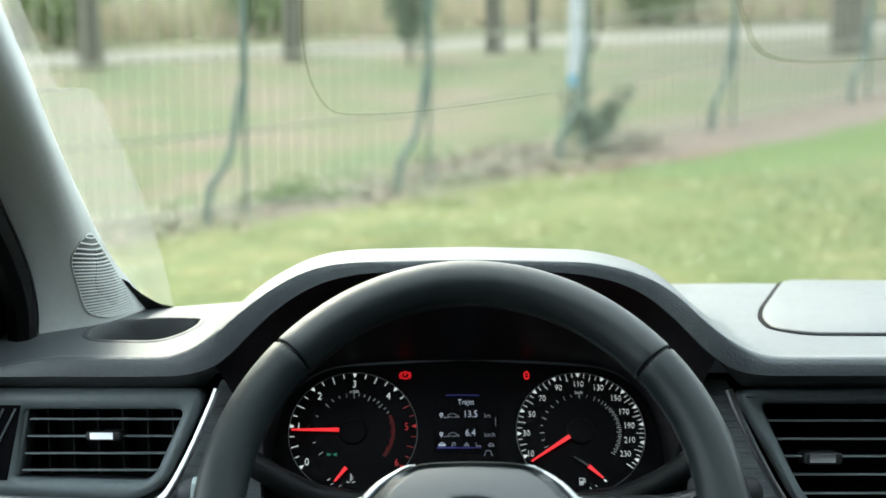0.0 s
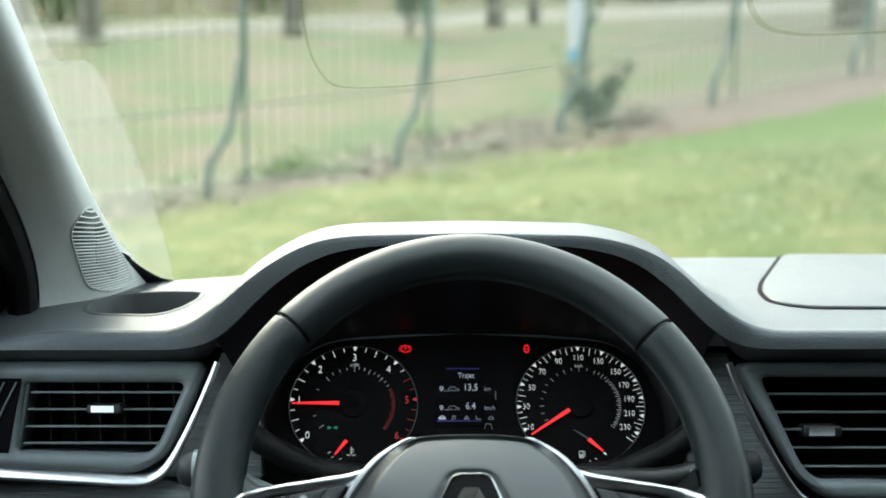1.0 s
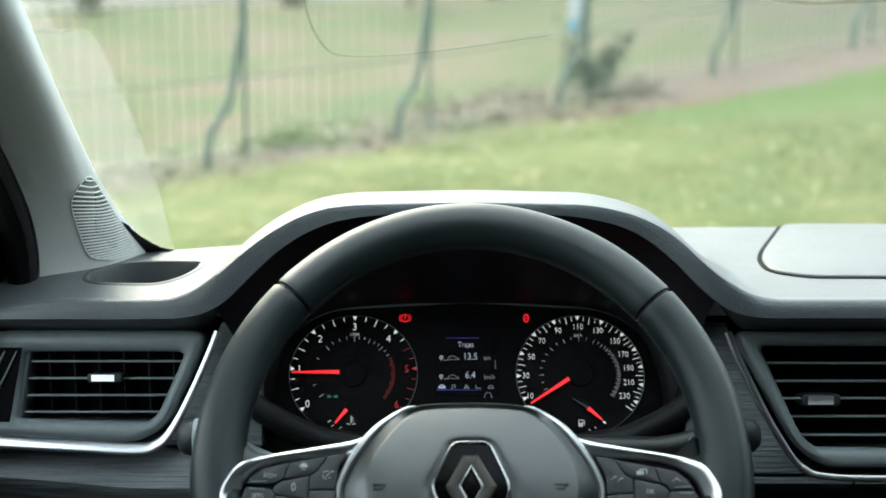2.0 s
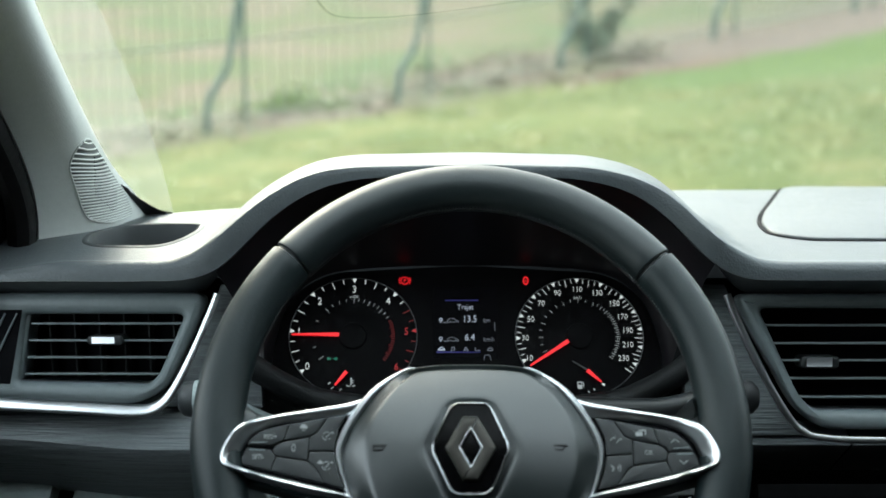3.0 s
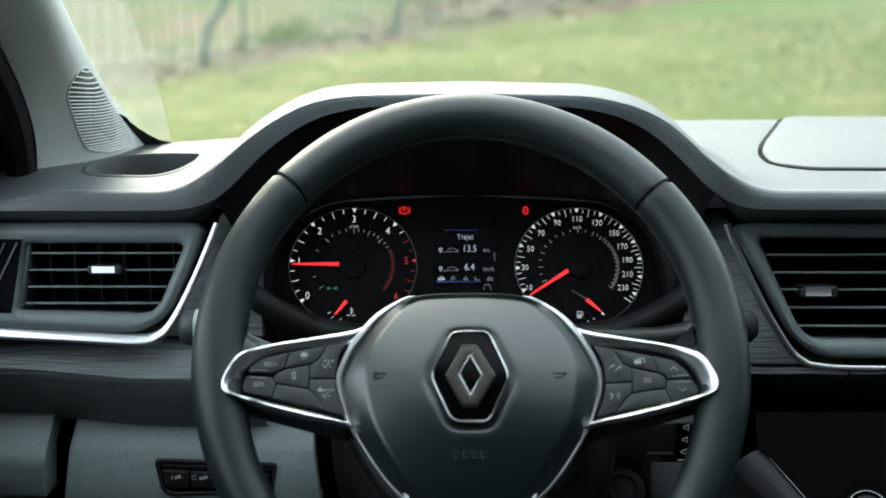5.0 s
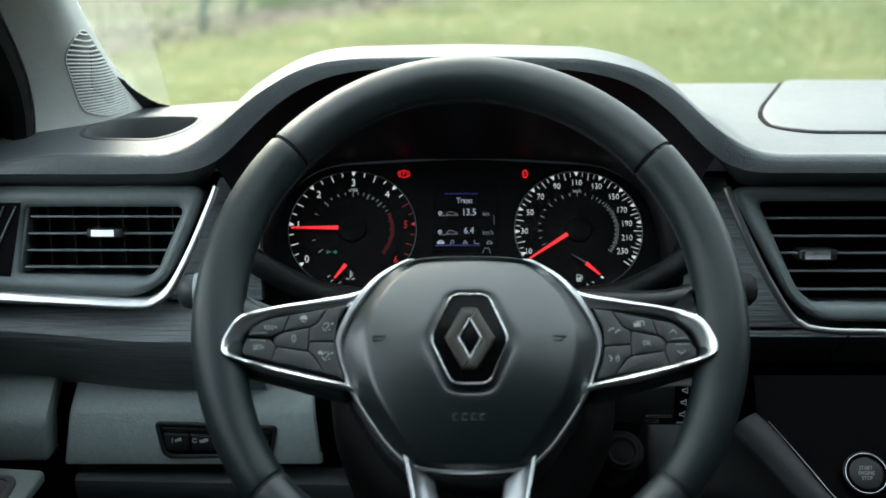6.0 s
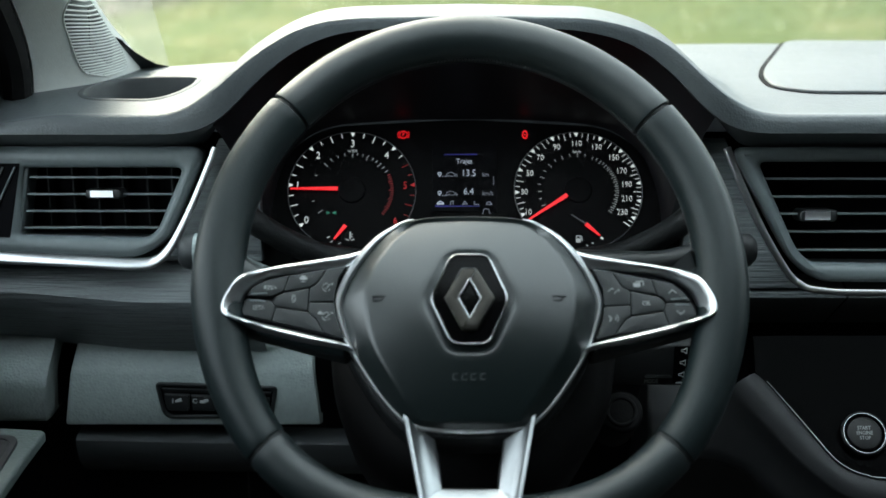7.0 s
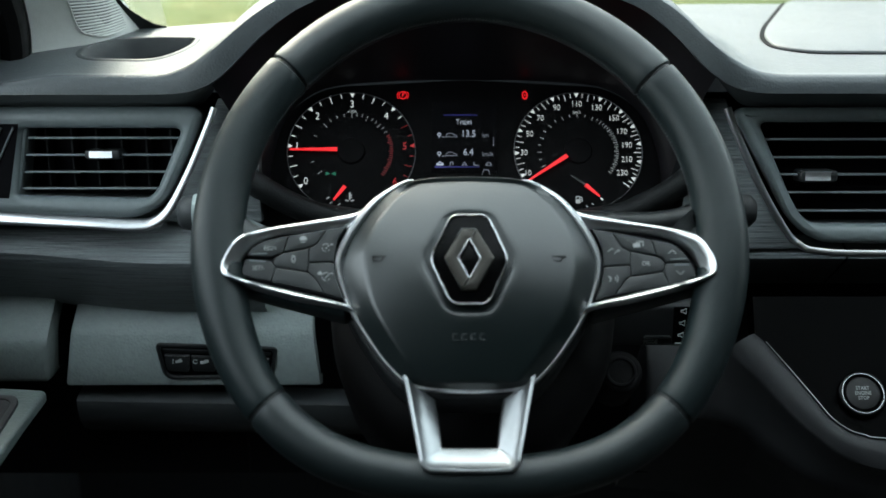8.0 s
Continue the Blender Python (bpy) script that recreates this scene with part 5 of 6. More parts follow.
# ---- the steering column with its stalks ----
def build_column():
    c = thing("steering_column", WHEEL.at(0, -0.06, -0.16), "black plastic steering column cover with stalks", "steering column")
    poly = rounded(mm((-78, 30), (84, 30), (110, -20), (100, -95), (58, -150), (-52, -150), (-92, -95), (-100, -20)), 0.03)
    part("cover", slab(WHEEL, poly, -0.20, -0.050, 0.03), COLUMN, c)
    part("collar", disc(WHEEL, 0, -0.03, 0.055, -0.055, -0.005, 0.004), BLACK, c)
    boss = part("ignition_boss", disc(WHEEL, 0.1165, -0.0745, 0.0165, -0.19, -0.135, 0.003), COLUMN, c, "round dark boss")
    part("boss_ring", hoop(WHEEL, 0.1165, -0.0745, 0.0120, 0.0030, -0.136, -0.1335, 36, 0.001), COLUMN, boss, "raised dark ring")
    # light stalk, with its fluted end
    part("light_stalk", sweep(smooth_path([(-0.07, 1.0, -0.375), (-0.13, 0.985, -0.350), (-0.165, 0.973, -0.329), (-0.185, 0.970, -0.325)], 10), 0.008, 0.011, (0, -1, 0.4), 10), BEZEL, c)
    knob = bmesh.new()
    rows = []
    for x, r in ((-0.178, 0.0100), (-0.181, 0.0130), (-0.190, 0.0132), (-0.195, 0.0122), (-0.1985, 0.0085), (-0.1990, 0.001)):
        rows.append([Vector((x, 0.970 + r * 0.9 * math.cos(6.2832 * k / 24), -0.323 + r * (1 + 0.05 * (k % 2)) * math.sin(6.2832 * k / 24))) for k in range(24)])
    part("stalk_knob", loft(rows, True, knob), SMOOTH, c, "dark grey fluted stalk end")
    # pale ring added for the light that falls on the stalk end
    part("stalk_light_ring", loft([[Vector((x, 0.970 + r * 0.9 * math.cos(6.2832 * k / 24), -0.323 + r * math.sin(6.2832 * k / 24))) for k in range(24)] for x, r in ((-0.180, 0.010), (-0.1805, 0.0142), (-0.1865, 0.0144), (-0.1872, 0.0128))], True), PANEL, c, "grey ring on the stalk end")
    part("wiper_stalk", sweep(smooth_path([(0.10, 0.985, -0.335), (0.165, 0.975, -0.333), (0.205, 0.970, -0.322), (0.229, 0.968, -0.321)], 14), 0.009, 0.011, (0, -1, 0.4), 10), KEY, c, "dark grey wiper stalk")
    rows = []
    for x, r in ((0.222, 0.010), (0.226, 0.0130), (0.233, 0.0125), (0.2375, 0.008), (0.238, 0.001)):
        rows.append([Vector((x, 0.968 + r * 0.9 * math.cos(6.2832 * k / 20), -0.321 + r * math.sin(6.2832 * k / 20))) for k in range(20)])
    part("stalk_knob", loft(rows, True), BLACK, c, "black stalk end")
    S = Frame((0.186, 0.9625, -0.3232), 30)
    wipe = hoop(S, 0.0, 0.0, 0.0022, 0.0006, -0.004, 0.0004, 20, 0.0002)
    bar(S, 0.0030, -0.0016, 0.0066, 0.0010, 0.0006, 0.0006, -0.0006, 0.0012, bm=wipe)
    part("wiper_mark", wipe, PRINT, c, "pale wiper symbol")
    # audio satellite
    A = Frame((0, 0.93, 0), 0)
    pod = part("audio_remote", slab(A, rounded([(0.098, -0.384), (0.192, -0.382), (0.190, -0.4165), (0.100, -0.4150)], 0.004), -0.05, 0.0, 0.003), BLACK, c, "black audio remote behind the wheel")
    part("ridge", box((0.152, 0.926, -0.4085), (0.172, 0.932, -0.4068), 0.0008), KEY, pod)
    part("remote_text", lettering("MODE", 0.0044, A, 0.1572, -0.4120, 0.0006), PRINT, pod)
    part("remote_strip", slab(A, [(0.1735, -0.3840), (0.1870, -0.3838), (0.1860, -0.4130), (0.1735, -0.4135)], -0.002, 0.0008, 0.0003), GLOSS, pod)
    for k in range(3):
        z = -0.3870 - 0.0096 * k
        x = 0.1810 - 0.0006 * k
        m = bmesh.new()
        for a, b, p, q in ((-3, -1, -1, -1), (-1, -1, 2, -3), (2, -3, 2, 3), (2, 3, -1, 1), (-1, 1, -3, 1), (-3, 1, -3, -1)):
            bar(A, x + a / 1300, z + b / 1300, x + p / 1300, z + q / 1300, 0.0005, 0.0005, 0.001, bm=m)
        part("speaker_symbol", m, PRINT, pod)
    part("scale_mark", bar(A, 0.1852, -0.4030, 0.1855, -0.3900, 0.0005, 0.0005, 0.001), PRINT, pod)
    part("scale_mark", bar(A, 0.1755, -0.4128, 0.1815, -0.4128, 0.0010, 0.0010, 0.001), PRINT, pod)


build_column()


# ---- the steering wheel ----
RIM_DEG = [-90, -75, -64, -53, -44, -30, -15, 0, 20, 45, 70, 90]
RIM_R = [0.1690, 0.1735, 0.1785, 0.1810, 0.1805, 0.1755, 0.1700, 0.1672, 0.1660, 0.1650, 0.1665, 0.1675]


def rim_point(deg):
    """The middle of the grip: round above, squarer at the lower corners, flat at the foot."""
    q = (deg + 90) % 360
    q = min(q, 360 - q) - 90
    r = float(np.mean([np.interp(q + d, RIM_DEG, RIM_R) for d in (-7, -3.5, 0, 3.5, 7)]))
    a = radians(deg)
    return 0.001 + r * math.cos(a), r * math.sin(a) - 0.0022


def rim_radius(deg):
    """The grip swells where the thumbs lie and thins towards the foot."""
    near = max(math.exp(-((deg - q) / 15) ** 2) for q in (-172, 188, -8, 352))
    return 0.0166 + 0.0014 * near - 0.0014 * step(0.3, 0.8, -math.sin(radians(deg)))


def rim_section(a0, a1, parent, material, label):
    bm, rows = bmesh.new(), []
    n = max(8, int(abs(a1 - a0) / 2.5))
    degs = [a0, a0 + 0.18, a0 + 0.5] + [a0 + (a1 - a0) * i / n for i in range(1, n)] + [a1 - 0.5, a1 - 0.18, a1]
    for i, deg in enumerate(degs):
        x, y = rim_point(deg)
        a = radians(deg)
        end = min(i, len(degs) - 1 - i)
        r = rim_radius(deg) * (0.93 if end == 0 else 0.985 if end == 1 else 1.0)
        rows.append([WHEEL.at(x + math.cos(a) * r * math.cos(q), y + math.sin(a) * r * math.cos(q), 1.02 * r * math.sin(q)) for q in [2 * math.pi * k / 28 for k in range(28)]])
    loft(rows, True, bm)
    bm.verts.ensure_lookup_table()
    bm.faces.new(bm.verts[:28][::-1])
    bm.faces.new(bm.verts[-28:])
    return part("rim_section", bm, material, parent, label)


def build_wheel():
    w = thing("steering_wheel", WHEEL.at(0, -0.17), "black leather steering wheel with satin chrome spokes", "steering wheel")
    joints = [(39.7, 138.1), (138.9, 223.1), (223.9, 315.5), (316.3, 398.9)]
    labels = ("smooth leather top of the rim", "grained leather side grip", "smooth leather foot of the rim", "grained leather side grip")
    for (a, b), m, l in zip(joints, (LEATHER, LEATHER2, LEATHER, LEATHER2), labels):
        rim_section(a, b, w, m, l)
    part("rim_core", sweep([WHEEL.at(*rim_point(a)) for a in range(0, 360, 6)], 0.0146, 0.0146, WHEEL.n, 12, closed=True), BLACK, w, "black core in the joints")
    # stitching along the inner side of the rim
    st = bmesh.new()
    for k in range(180):
        deg = -8 + 168 * k / 179
        x, y = rim_point(deg)
        a, r = radians(deg), rim_radius(deg) + 0.0002
        u0, u1 = radians(172), radians(184)
        p = [WHEEL.at(x + math.cos(a) * r * math.cos(q), y + math.sin(a) * r * math.cos(q), 1.02 * r * math.sin(q)) for q in (u0, u1)]
        t = Vector((-math.sin(a), 0, math.cos(a))) * 0.0007
        sweep([p[0] - t, p[1] + t], 0.00038, 0.00038, WHEEL.n, 4, st)
    part("stitching", st, THREAD, w, "fine grey stitching", kind="stuff")

    # hub cover
    hub = mm((1, 28), (-26, 27), (-42, 23), (-59, 11), (-72, -5), (-81, -21), (-84, -36), (-77.5, -60), (-63, -85), (-48, -104), (-33, -114), (0, -117), (33, -115), (48.5, -104.5), (63.5, -85), (78.5, -60), (85, -36), (82, -21), (74, -5), (61, 11), (44, 23), (27, 27))
    outline = [(p.x, p.y) for p in smooth_path([Vector((x, y, 0)) for x, y in hub + hub[:1]], 100)[:-1]]
    bm = bmesh.new()
    n = len(outline)
    flank = []
    for k, (x, y) in enumerate(outline):                # the panel's crease: a wide flank at the sides, narrow above and below
        ta = Vector(outline[(k + 1) % n]) - Vector(outline[k - 1])
        side = abs(ta.y) / ta.length
        flank.append((x - 0.017 * math.copysign(side ** 1.5, x), y - math.copysign(0.0045, y + 0.045) * (1 - side)))
    cx, cy = 0.0005, -0.045

    def brim(y):
        return 0.0045 + 0.0040 * step(-0.045, 0.018, y)

    def dome(x, y):
        return 0.0275 - 0.0118 * (x / 0.086) ** 2 - (0.0152 * (max(0.0, y + 0.045) / 0.068) ** 2.4 if y > -0.045 else 0.0160 * ((y + 0.045) / 0.068) ** 2)
    hexo = rounded([(x, y) for x, y in mm((-12, -5), (12.5, -5), (26, -35.5), (12.5, -66), (-12, -66), (-26, -35.5))], 0.006)

    def moat(x, y, gap):
        """The point of the badge's outline, widened by gap, that lies towards (x, y)."""
        poly = inset(hexo, -gap)
        d = Vector((x - 0.0002, y + 0.0355)).normalized()
        best = max(0.0, *((p[0] * q[1] - p[1] * q[0]) / (d.x * (q[1] - p[1]) - d.y * (q[0] - p[0])) for p, q in ((Vector((e[0] - 0.0002, e[1] + 0.0355)), Vector((f[0] - 0.0002, f[1] + 0.0355))) for e, f in zip(poly, poly[1:] + poly[:1]))
                          if min(p.x * d.y - p.y * d.x, q.x * d.y - q.y * d.x) <= 0 <= max(p.x * d.y - p.y * d.x, q.x * d.y - q.y * d.x) and p.dot(d) > 0))
        return 0.0002 + d.x * best, -0.0355 + d.y * best
    rings = [[(x, y, -0.03) for x, y in outline], [(x, y, brim(y)) for x, y in outline], [(x, y, brim(y) + 0.0017) for x, y in inset(outline, 0.0004)], [(x, y, brim(y) + 0.0029) for x, y in inset(outline, 0.0014)],
             [(0.12 * a[0] + 0.88 * b[0], 0.12 * a[1] + 0.88 * b[1], dome(*b) - 0.0012) for a, b in zip(outline, flank)]]
    shore = [moat(x, y, 0.0062) for x, y in flank]
    for f in (0.0, 0.06, 0.16, 0.30, 0.46, 0.62, 0.78, 0.90, 1.0):
        rings.append([(a[0] + (b[0] - a[0]) * f, a[1] + (b[1] - a[1]) * f, dome(a[0] + (b[0] - a[0]) * f, a[1] + (b[1] - a[1]) * f)) for a, b in zip(flank, shore)])
    for gap, dip in ((0.0048, 0.0004), (0.0032, 0.0013), (0.0014, 0.0022), (0.0002, 0.0024), (-0.0020, 0.0060)):      # the shallow dish round the badge
        rings.append([(*q, dome(*q) - dip) for q in (moat(x, y, gap) for x, y in flank)])
    vs = [[bm.verts.new(WHEEL.at(*q)) for q in r] for r in rings]
    for a, b in zip(vs, vs[1:]):
        ring_faces(bm, a, b)
    bm.faces.new(vs[-1])
    part("hub_cover", bm, HUB, w, "dark grey soft hub cover")
    part("hub_back", slab(WHEEL, inset(outline, -0.004), -0.050, -0.010, 0.004), BLACK, w)
    # bright line round the lower hub
    half = mm((-35, 25.3)) + hub[2:13]
    for sgn in (1, -1):
        line = smooth_path([WHEEL.at(sgn * x - (0.0014 - 0.0008 * (k > 5)) * sgn, y + 0.0004, brim(y) + 0.0007 - 0.0006 * (k > 5)) for k, (x, y) in enumerate(half)], 40)
        part("hub_line", sweep(line, 0.0032, 0.004, WHEEL.n, 10, taper=lambda s: 0.10 + 0.9 * step(0, 0.26, s) - 0.45 * step(0.36, 0.64, s)), CHROME, w, "satin chrome hub line")

    # spokes with bright loops round the switches
    loop_out = mm((-55, 16), (-72, 4), (-100, -2), (-134, -8), (-150, -16), (-159, -29), (-161, -38), (-158, -43), (-147, -47), (-110, -57), (-77, -64), (-70, -75))
    loop_in = mm((-72, 1), (-77, -7), (-100, -9.5), (-130, -14.0), (-144.5, -23), (-150, -33), (-152, -39), (-150, -41.5), (-142, -43.8), (-106, -52), (-82, -58.5), (-74, -64))
    for sgn in (-1, 1):
        o = [(-sgn * x, y) for x, y in loop_out]
        i = [(-sgn * x, y) for x, y in loop_in]
        core = rounded([(sgn * 0.156, 0.012), (sgn * 0.166, -0.03), (sgn * 0.155, -0.0475), (sgn * 0.080, -0.0675), (sgn * 0.070, -0.05), (sgn * 0.070, 0.006), (sgn * 0.0887, 0.0025), (sgn * 0.1104, -0.0019), (sgn * 0.1300, -0.0042), (sgn * 0.1400, -0.0030), (sgn * 0.1486, 0.0030)], 0.004)
        if sgn < 0:
            core = core[::-1]
        sp = part("spoke", slab(WHEEL, core, -0.018, 0.0045, 0.009), LEATHER, w, "black spoke behind the switches")
        so = smooth_path([Vector((*p, 0)) for p in o], 60)
        si = smooth_path([Vector((*p, 0)) for p in i], 60)
        rows = []
        for a, b in zip(so, si):
            m = a.lerp(b, 0.5)
            up = 0.010 * step(0.132, 0.156, abs(a.x))
            prof = ((0.0, 0.001), (0.0, 0.0070), (0.05, 0.0088), (0.18, 0.0102), (0.35, 0.0106), (0.55, 0.0100), (0.75, 0.0086), (0.93, 0.0068), (1.0, 0.0058), (1.0, 0.001))
            rows.append([WHEEL.at(*(a.lerp(b, q).xy), h + (up * (1 - 0.8 * q) - 0.16 * max(0.0, (a - b).length - 0.007) * math.sin(math.pi * q) if h > 0.002 else 0)) for q, h in prof])
        part("spoke_trim", loft(rows), CHROME, sp, "satin chrome loop round the switches")
        part("switch_bed", slab(WHEEL, [(p.x, p.y) for p in si][::sgn], 0.0, 0.0048, 0.0), VOID, sp)
    left = dict(resume=[(-118.3, -13.0), (-121.7, -24.5), (-129.6, -28.0), (-145.4, -27.4), (-143.4, -22.0), (-136.2, -17.0)], gap=[(-118.3, -13.0), (-93.6, -8.4), (-100.1, -18.9), (-105.0, -21.7), (-121.7, -24.5)],
                limiter=[(-93.6, -8.4), (-80.3, -6.6), (-86.0, -15.7), (-88.1, -31.4), (-104.8, -31.5), (-104.9, -21.8), (-100.1, -18.9)], zero=[(-129.2, -32.0), (-127.1, -28.0), (-123.0, -25.4), (-104.9, -21.8), (-105.3, -38.0), (-126.2, -34.8)],
                cruise=[(-104.8, -31.6), (-88.1, -31.6), (-86.0, -42.8), (-81.2, -56.5), (-94.6, -52.9), (-99.5, -43.4), (-105.3, -38.0)], blank=[(-126.2, -34.9), (-105.3, -38.0), (-99.5, -43.4), (-94.6, -52.9), (-129.0, -44.8)],
                set=[(-146.0, -29.0), (-130.1, -30.2), (-126.2, -35.0), (-129.0, -44.7), (-147.6, -40.6), (-149.0, -36.3)])
    right = dict(phone=[(81.3, -8.4), (94.6, -10.6), (101.3, -21.6), (106.3, -23.9), (106.3, -33.7), (88.6, -34.7), (88.0, -22.3)], view=[(94.6, -10.6), (120.4, -15.8), (123.6, -27.1), (106.3, -23.9), (101.3, -21.6)],
                 up=[(120.4, -15.8), (134.5, -18.6), (142.0, -25.2), (145.8, -31.8), (129.4, -32.1), (127.6, -29.0), (123.6, -27.1)], okay=[(106.3, -23.9), (125.2, -28.0), (129.2, -32.4), (127.7, -38.0), (106.3, -41.2)],
                 down=[(129.4, -32.1), (145.8, -31.8), (148.6, -37.4), (148.8, -41.4), (131.0, -48.0), (127.7, -38.0)], blank=[(106.3, -41.2), (127.7, -38.0), (131.0, -48.0), (95.0, -54.4), (102.9, -43.5)],
                 voice=[(88.6, -34.7), (106.3, -33.7), (106.3, -41.2), (102.9, -43.5), (95.0, -54.4), (82.0, -57.6), (86.8, -45.4)])
    for table in (left, right):
        for name, pts in table.items():
            poly = rounded(inset(mm(*pts), 0.00038), 0.0011, 4)
            k = part("switch_key", slab(WHEEL, poly, 0.002, 0.0088, 0.0005, crown=0.0004), KEY, w)
            cx, cy = sum(p[0] for p in pts) / len(pts) / 1000, sum(p[1] for p in pts) / len(pts) / 1000
            h = 0.0094
            sym = bmesh.new()
            if name == "resume":
                lettering("RES/+", 0.0043, WHEEL, -0.1304, -0.0222, h, bm=sym)
            elif name == "set":
                lettering("SET/-", 0.0043, WHEEL, -0.1377, -0.0357, h, bm=sym)
            elif name == "zero":
                lettering("0", 0.0078, WHEEL, -0.1149, -0.0299, h, bm=sym)
            elif name == "okay":
                lettering("OK", 0.0044, WHEEL, 0.1163, -0.0329, h, bm=sym)
            elif name in ("up", "down"):
                sg = 1 if name == "up" else -1
                cx, cy = (0.1338, -0.0249) if sg > 0 else (0.1385, -0.0391)
                bar(WHEEL, cx - 0.0026, cy - 0.0012 * sg, cx, cy + 0.0012 * sg, 0.0005, 0.0005, h, bm=sym)
                bar(WHEEL, cx, cy + 0.0012 * sg, cx + 0.0026, cy - 0.0012 * sg, 0.0005, 0.0005, h, bm=sym)
            elif name == "gap":
                cx, cy = -0.1089, -0.0163           # a car over two bars
                bar(WHEEL, cx - 0.0024, cy + 0.0006, cx + 0.0024, cy + 0.0006, 0.0018, 0.0018, h, bm=sym)
                bar(WHEEL, cx - 0.0014, cy + 0.0020, cx + 0.0014, cy + 0.0020, 0.0010, 0.0010, h, bm=sym)
                bar(WHEEL, cx - 0.0014, cy - 0.0016, cx + 0.0014, cy - 0.0016, 0.0005, 0.0005, h, bm=sym)
            elif name in ("limiter", "cruise"):
                cx, cy = (-0.0936, -0.0217) if name == "limiter" else (-0.0932, -0.0416)
                pts2 = [polar(cx, cy, 0.0027, q) for q in range(60, 331, 30)]
                for j, (a, b) in enumerate(zip(pts2, pts2[1:])):
                    if j % 4 != 3:
                        bar(WHEEL, *a, *b, 0.0005, 0.0005, h, bm=sym)
                bar(WHEEL, cx - 0.0006, cy - 0.0012, cx + 0.0022, cy + 0.0018, 0.0005, 0.0005, h, bm=sym)
                bar(WHEEL, cx + 0.0026, cy + 0.0022, cx + 0.0044, cy + 0.0022, 0.0005, 0.0012, h, bm=sym)
                if name == "cruise":
                    bar(WHEEL, cx - 0.0056, cy + 0.0020, cx - 0.0026, cy + 0.0020, 0.0014, 0.0014, h, bm=sym)
                    bar(WHEEL, cx - 0.0050, cy + 0.0031, cx - 0.0032, cy + 0.0031, 0.0008, 0.0008, h, bm=sym)
            elif name == "phone":
                cx, cy = 0.0950, -0.0242            # a receiver and a handset
                bar(WHEEL, cx - 0.0036, cy - 0.0006, cx - 0.0012, cy + 0.0016, 0.0006, 0.0006, h, bm=sym)
                bar(WHEEL, cx - 0.0012, cy + 0.0016, cx + 0.0002, cy + 0.0010, 0.0011, 0.0008, h, bm=sym)
                bar(WHEEL, cx + 0.0006, cy - 0.0020, cx + 0.0030, cy + 0.0006, 0.0006, 0.0006, h, bm=sym)
                bar(WHEEL, cx + 0.0030, cy + 0.0006, cx + 0.0042, cy - 0.0002, 0.0011, 0.0008, h, bm=sym)
            elif name == "view":
                cx, cy = 0.1113, -0.0197            # two overlapping sheets
                bar(WHEEL, cx - 0.0030, cy - 0.0008, cx + 0.0016, cy - 0.0004, 0.0028, 0.0028, h, bm=sym)
                for q in ((-0.0012, 0.0016, 0.0036, 0.0020), (0.0036, 0.0020, 0.0036, -0.0010)):
                    bar(WHEEL, cx + q[0], cy + q[1], cx + q[2], cy + q[3], 0.0006, 0.0006, h, bm=sym)
            elif name == "voice":
                cx, cy = 0.0949, -0.0431            # a speaker and two waves
                bar(WHEEL, cx - 0.0036, cy + 0.0018, cx - 0.0018, cy, 0.0007, 0.0007, h, bm=sym)
                bar(WHEEL, cx - 0.0018, cy, cx - 0.0030, cy - 0.0022, 0.0007, 0.0007, h, bm=sym)
                for r in (0.0016, 0.0032):
                    arc = [polar(cx - 0.0004, cy, r, q) for q in (-50, -15, 15, 50)]
                    for a, b in zip(arc, arc[1:]):
                        bar(WHEEL, *a, *b, 0.0005, 0.0005, h, bm=sym)
            if len(sym.verts):
                part("switch_symbol", sym, KEY_PRINT, k, "pale printed symbol")
            else:
                sym.free()
    # small ridges on the rocker keys
    for x0, y0, x1, y1 in ((-0.1430, -0.0262, -0.1325, -0.0256), (-0.1437, -0.0304, -0.1335, -0.0310), (0.1325, -0.0300, 0.1430, -0.0292), (0.1348, -0.0336, 0.1446, -0.0334)):
        part("key_ridge", bar(WHEEL, x0, y0, x1, y1, 0.0006, 0.0006, 0.0086, 0.0010), BEZEL, w)

    # lower fork
    for sgn in (-1, 1):
        o = [Vector((sgn * x, y, 0)) for x, y in mm((43, -106), (39, -126), (35, -146), (31.5, -164))]
        i = [Vector((sgn * x, y, 0)) for x, y in mm((22, -120), (20, -131), (18.5, -143), (17.5, -153))]
        prof = ((0.0, -0.0025), (0.04, -0.0004), (0.10, 0.0), (0.16, -0.0003), (0.20, -0.0018), (0.50, -0.0056), (0.92, -0.0092), (1.0, -0.0115))
        rows = [[WHEEL.at(a.x, a.y, -0.010)] + [WHEEL.at(*a.lerp(b, q).xy, e + h) for q, h in prof] + [WHEEL.at(b.x, b.y, -0.018)] for a, b, e in zip(o, i, (0.010, 0.012, 0.016, 0.0190))]
        part("fork_arm", loft(rows), FORK, w, "satin chrome fork arm")
    o = [Vector((x, y, 0)) for x, y in mm((-31.5, -164), (-29.5, -168.2), (-26, -170.4), (-10, -171.2), (10, -171.2), (26, -170.4), (29.5, -168.2), (31.5, -164))]
    i = [Vector((x, y, 0)) for x, y in mm((-17.5, -153), (-17.1, -153.1), (-16.5, -153.2), (-6, -153.3), (6, -153.3), (16.5, -153.2), (17.1, -153.1), (17.5, -153))]
    prof = ((0.0, 0.0165), (0.04, 0.0186), (0.10, 0.0190), (0.16, 0.0187), (0.20, 0.0172), (0.50, 0.0130), (0.92, 0.0092), (1.0, 0.0075))
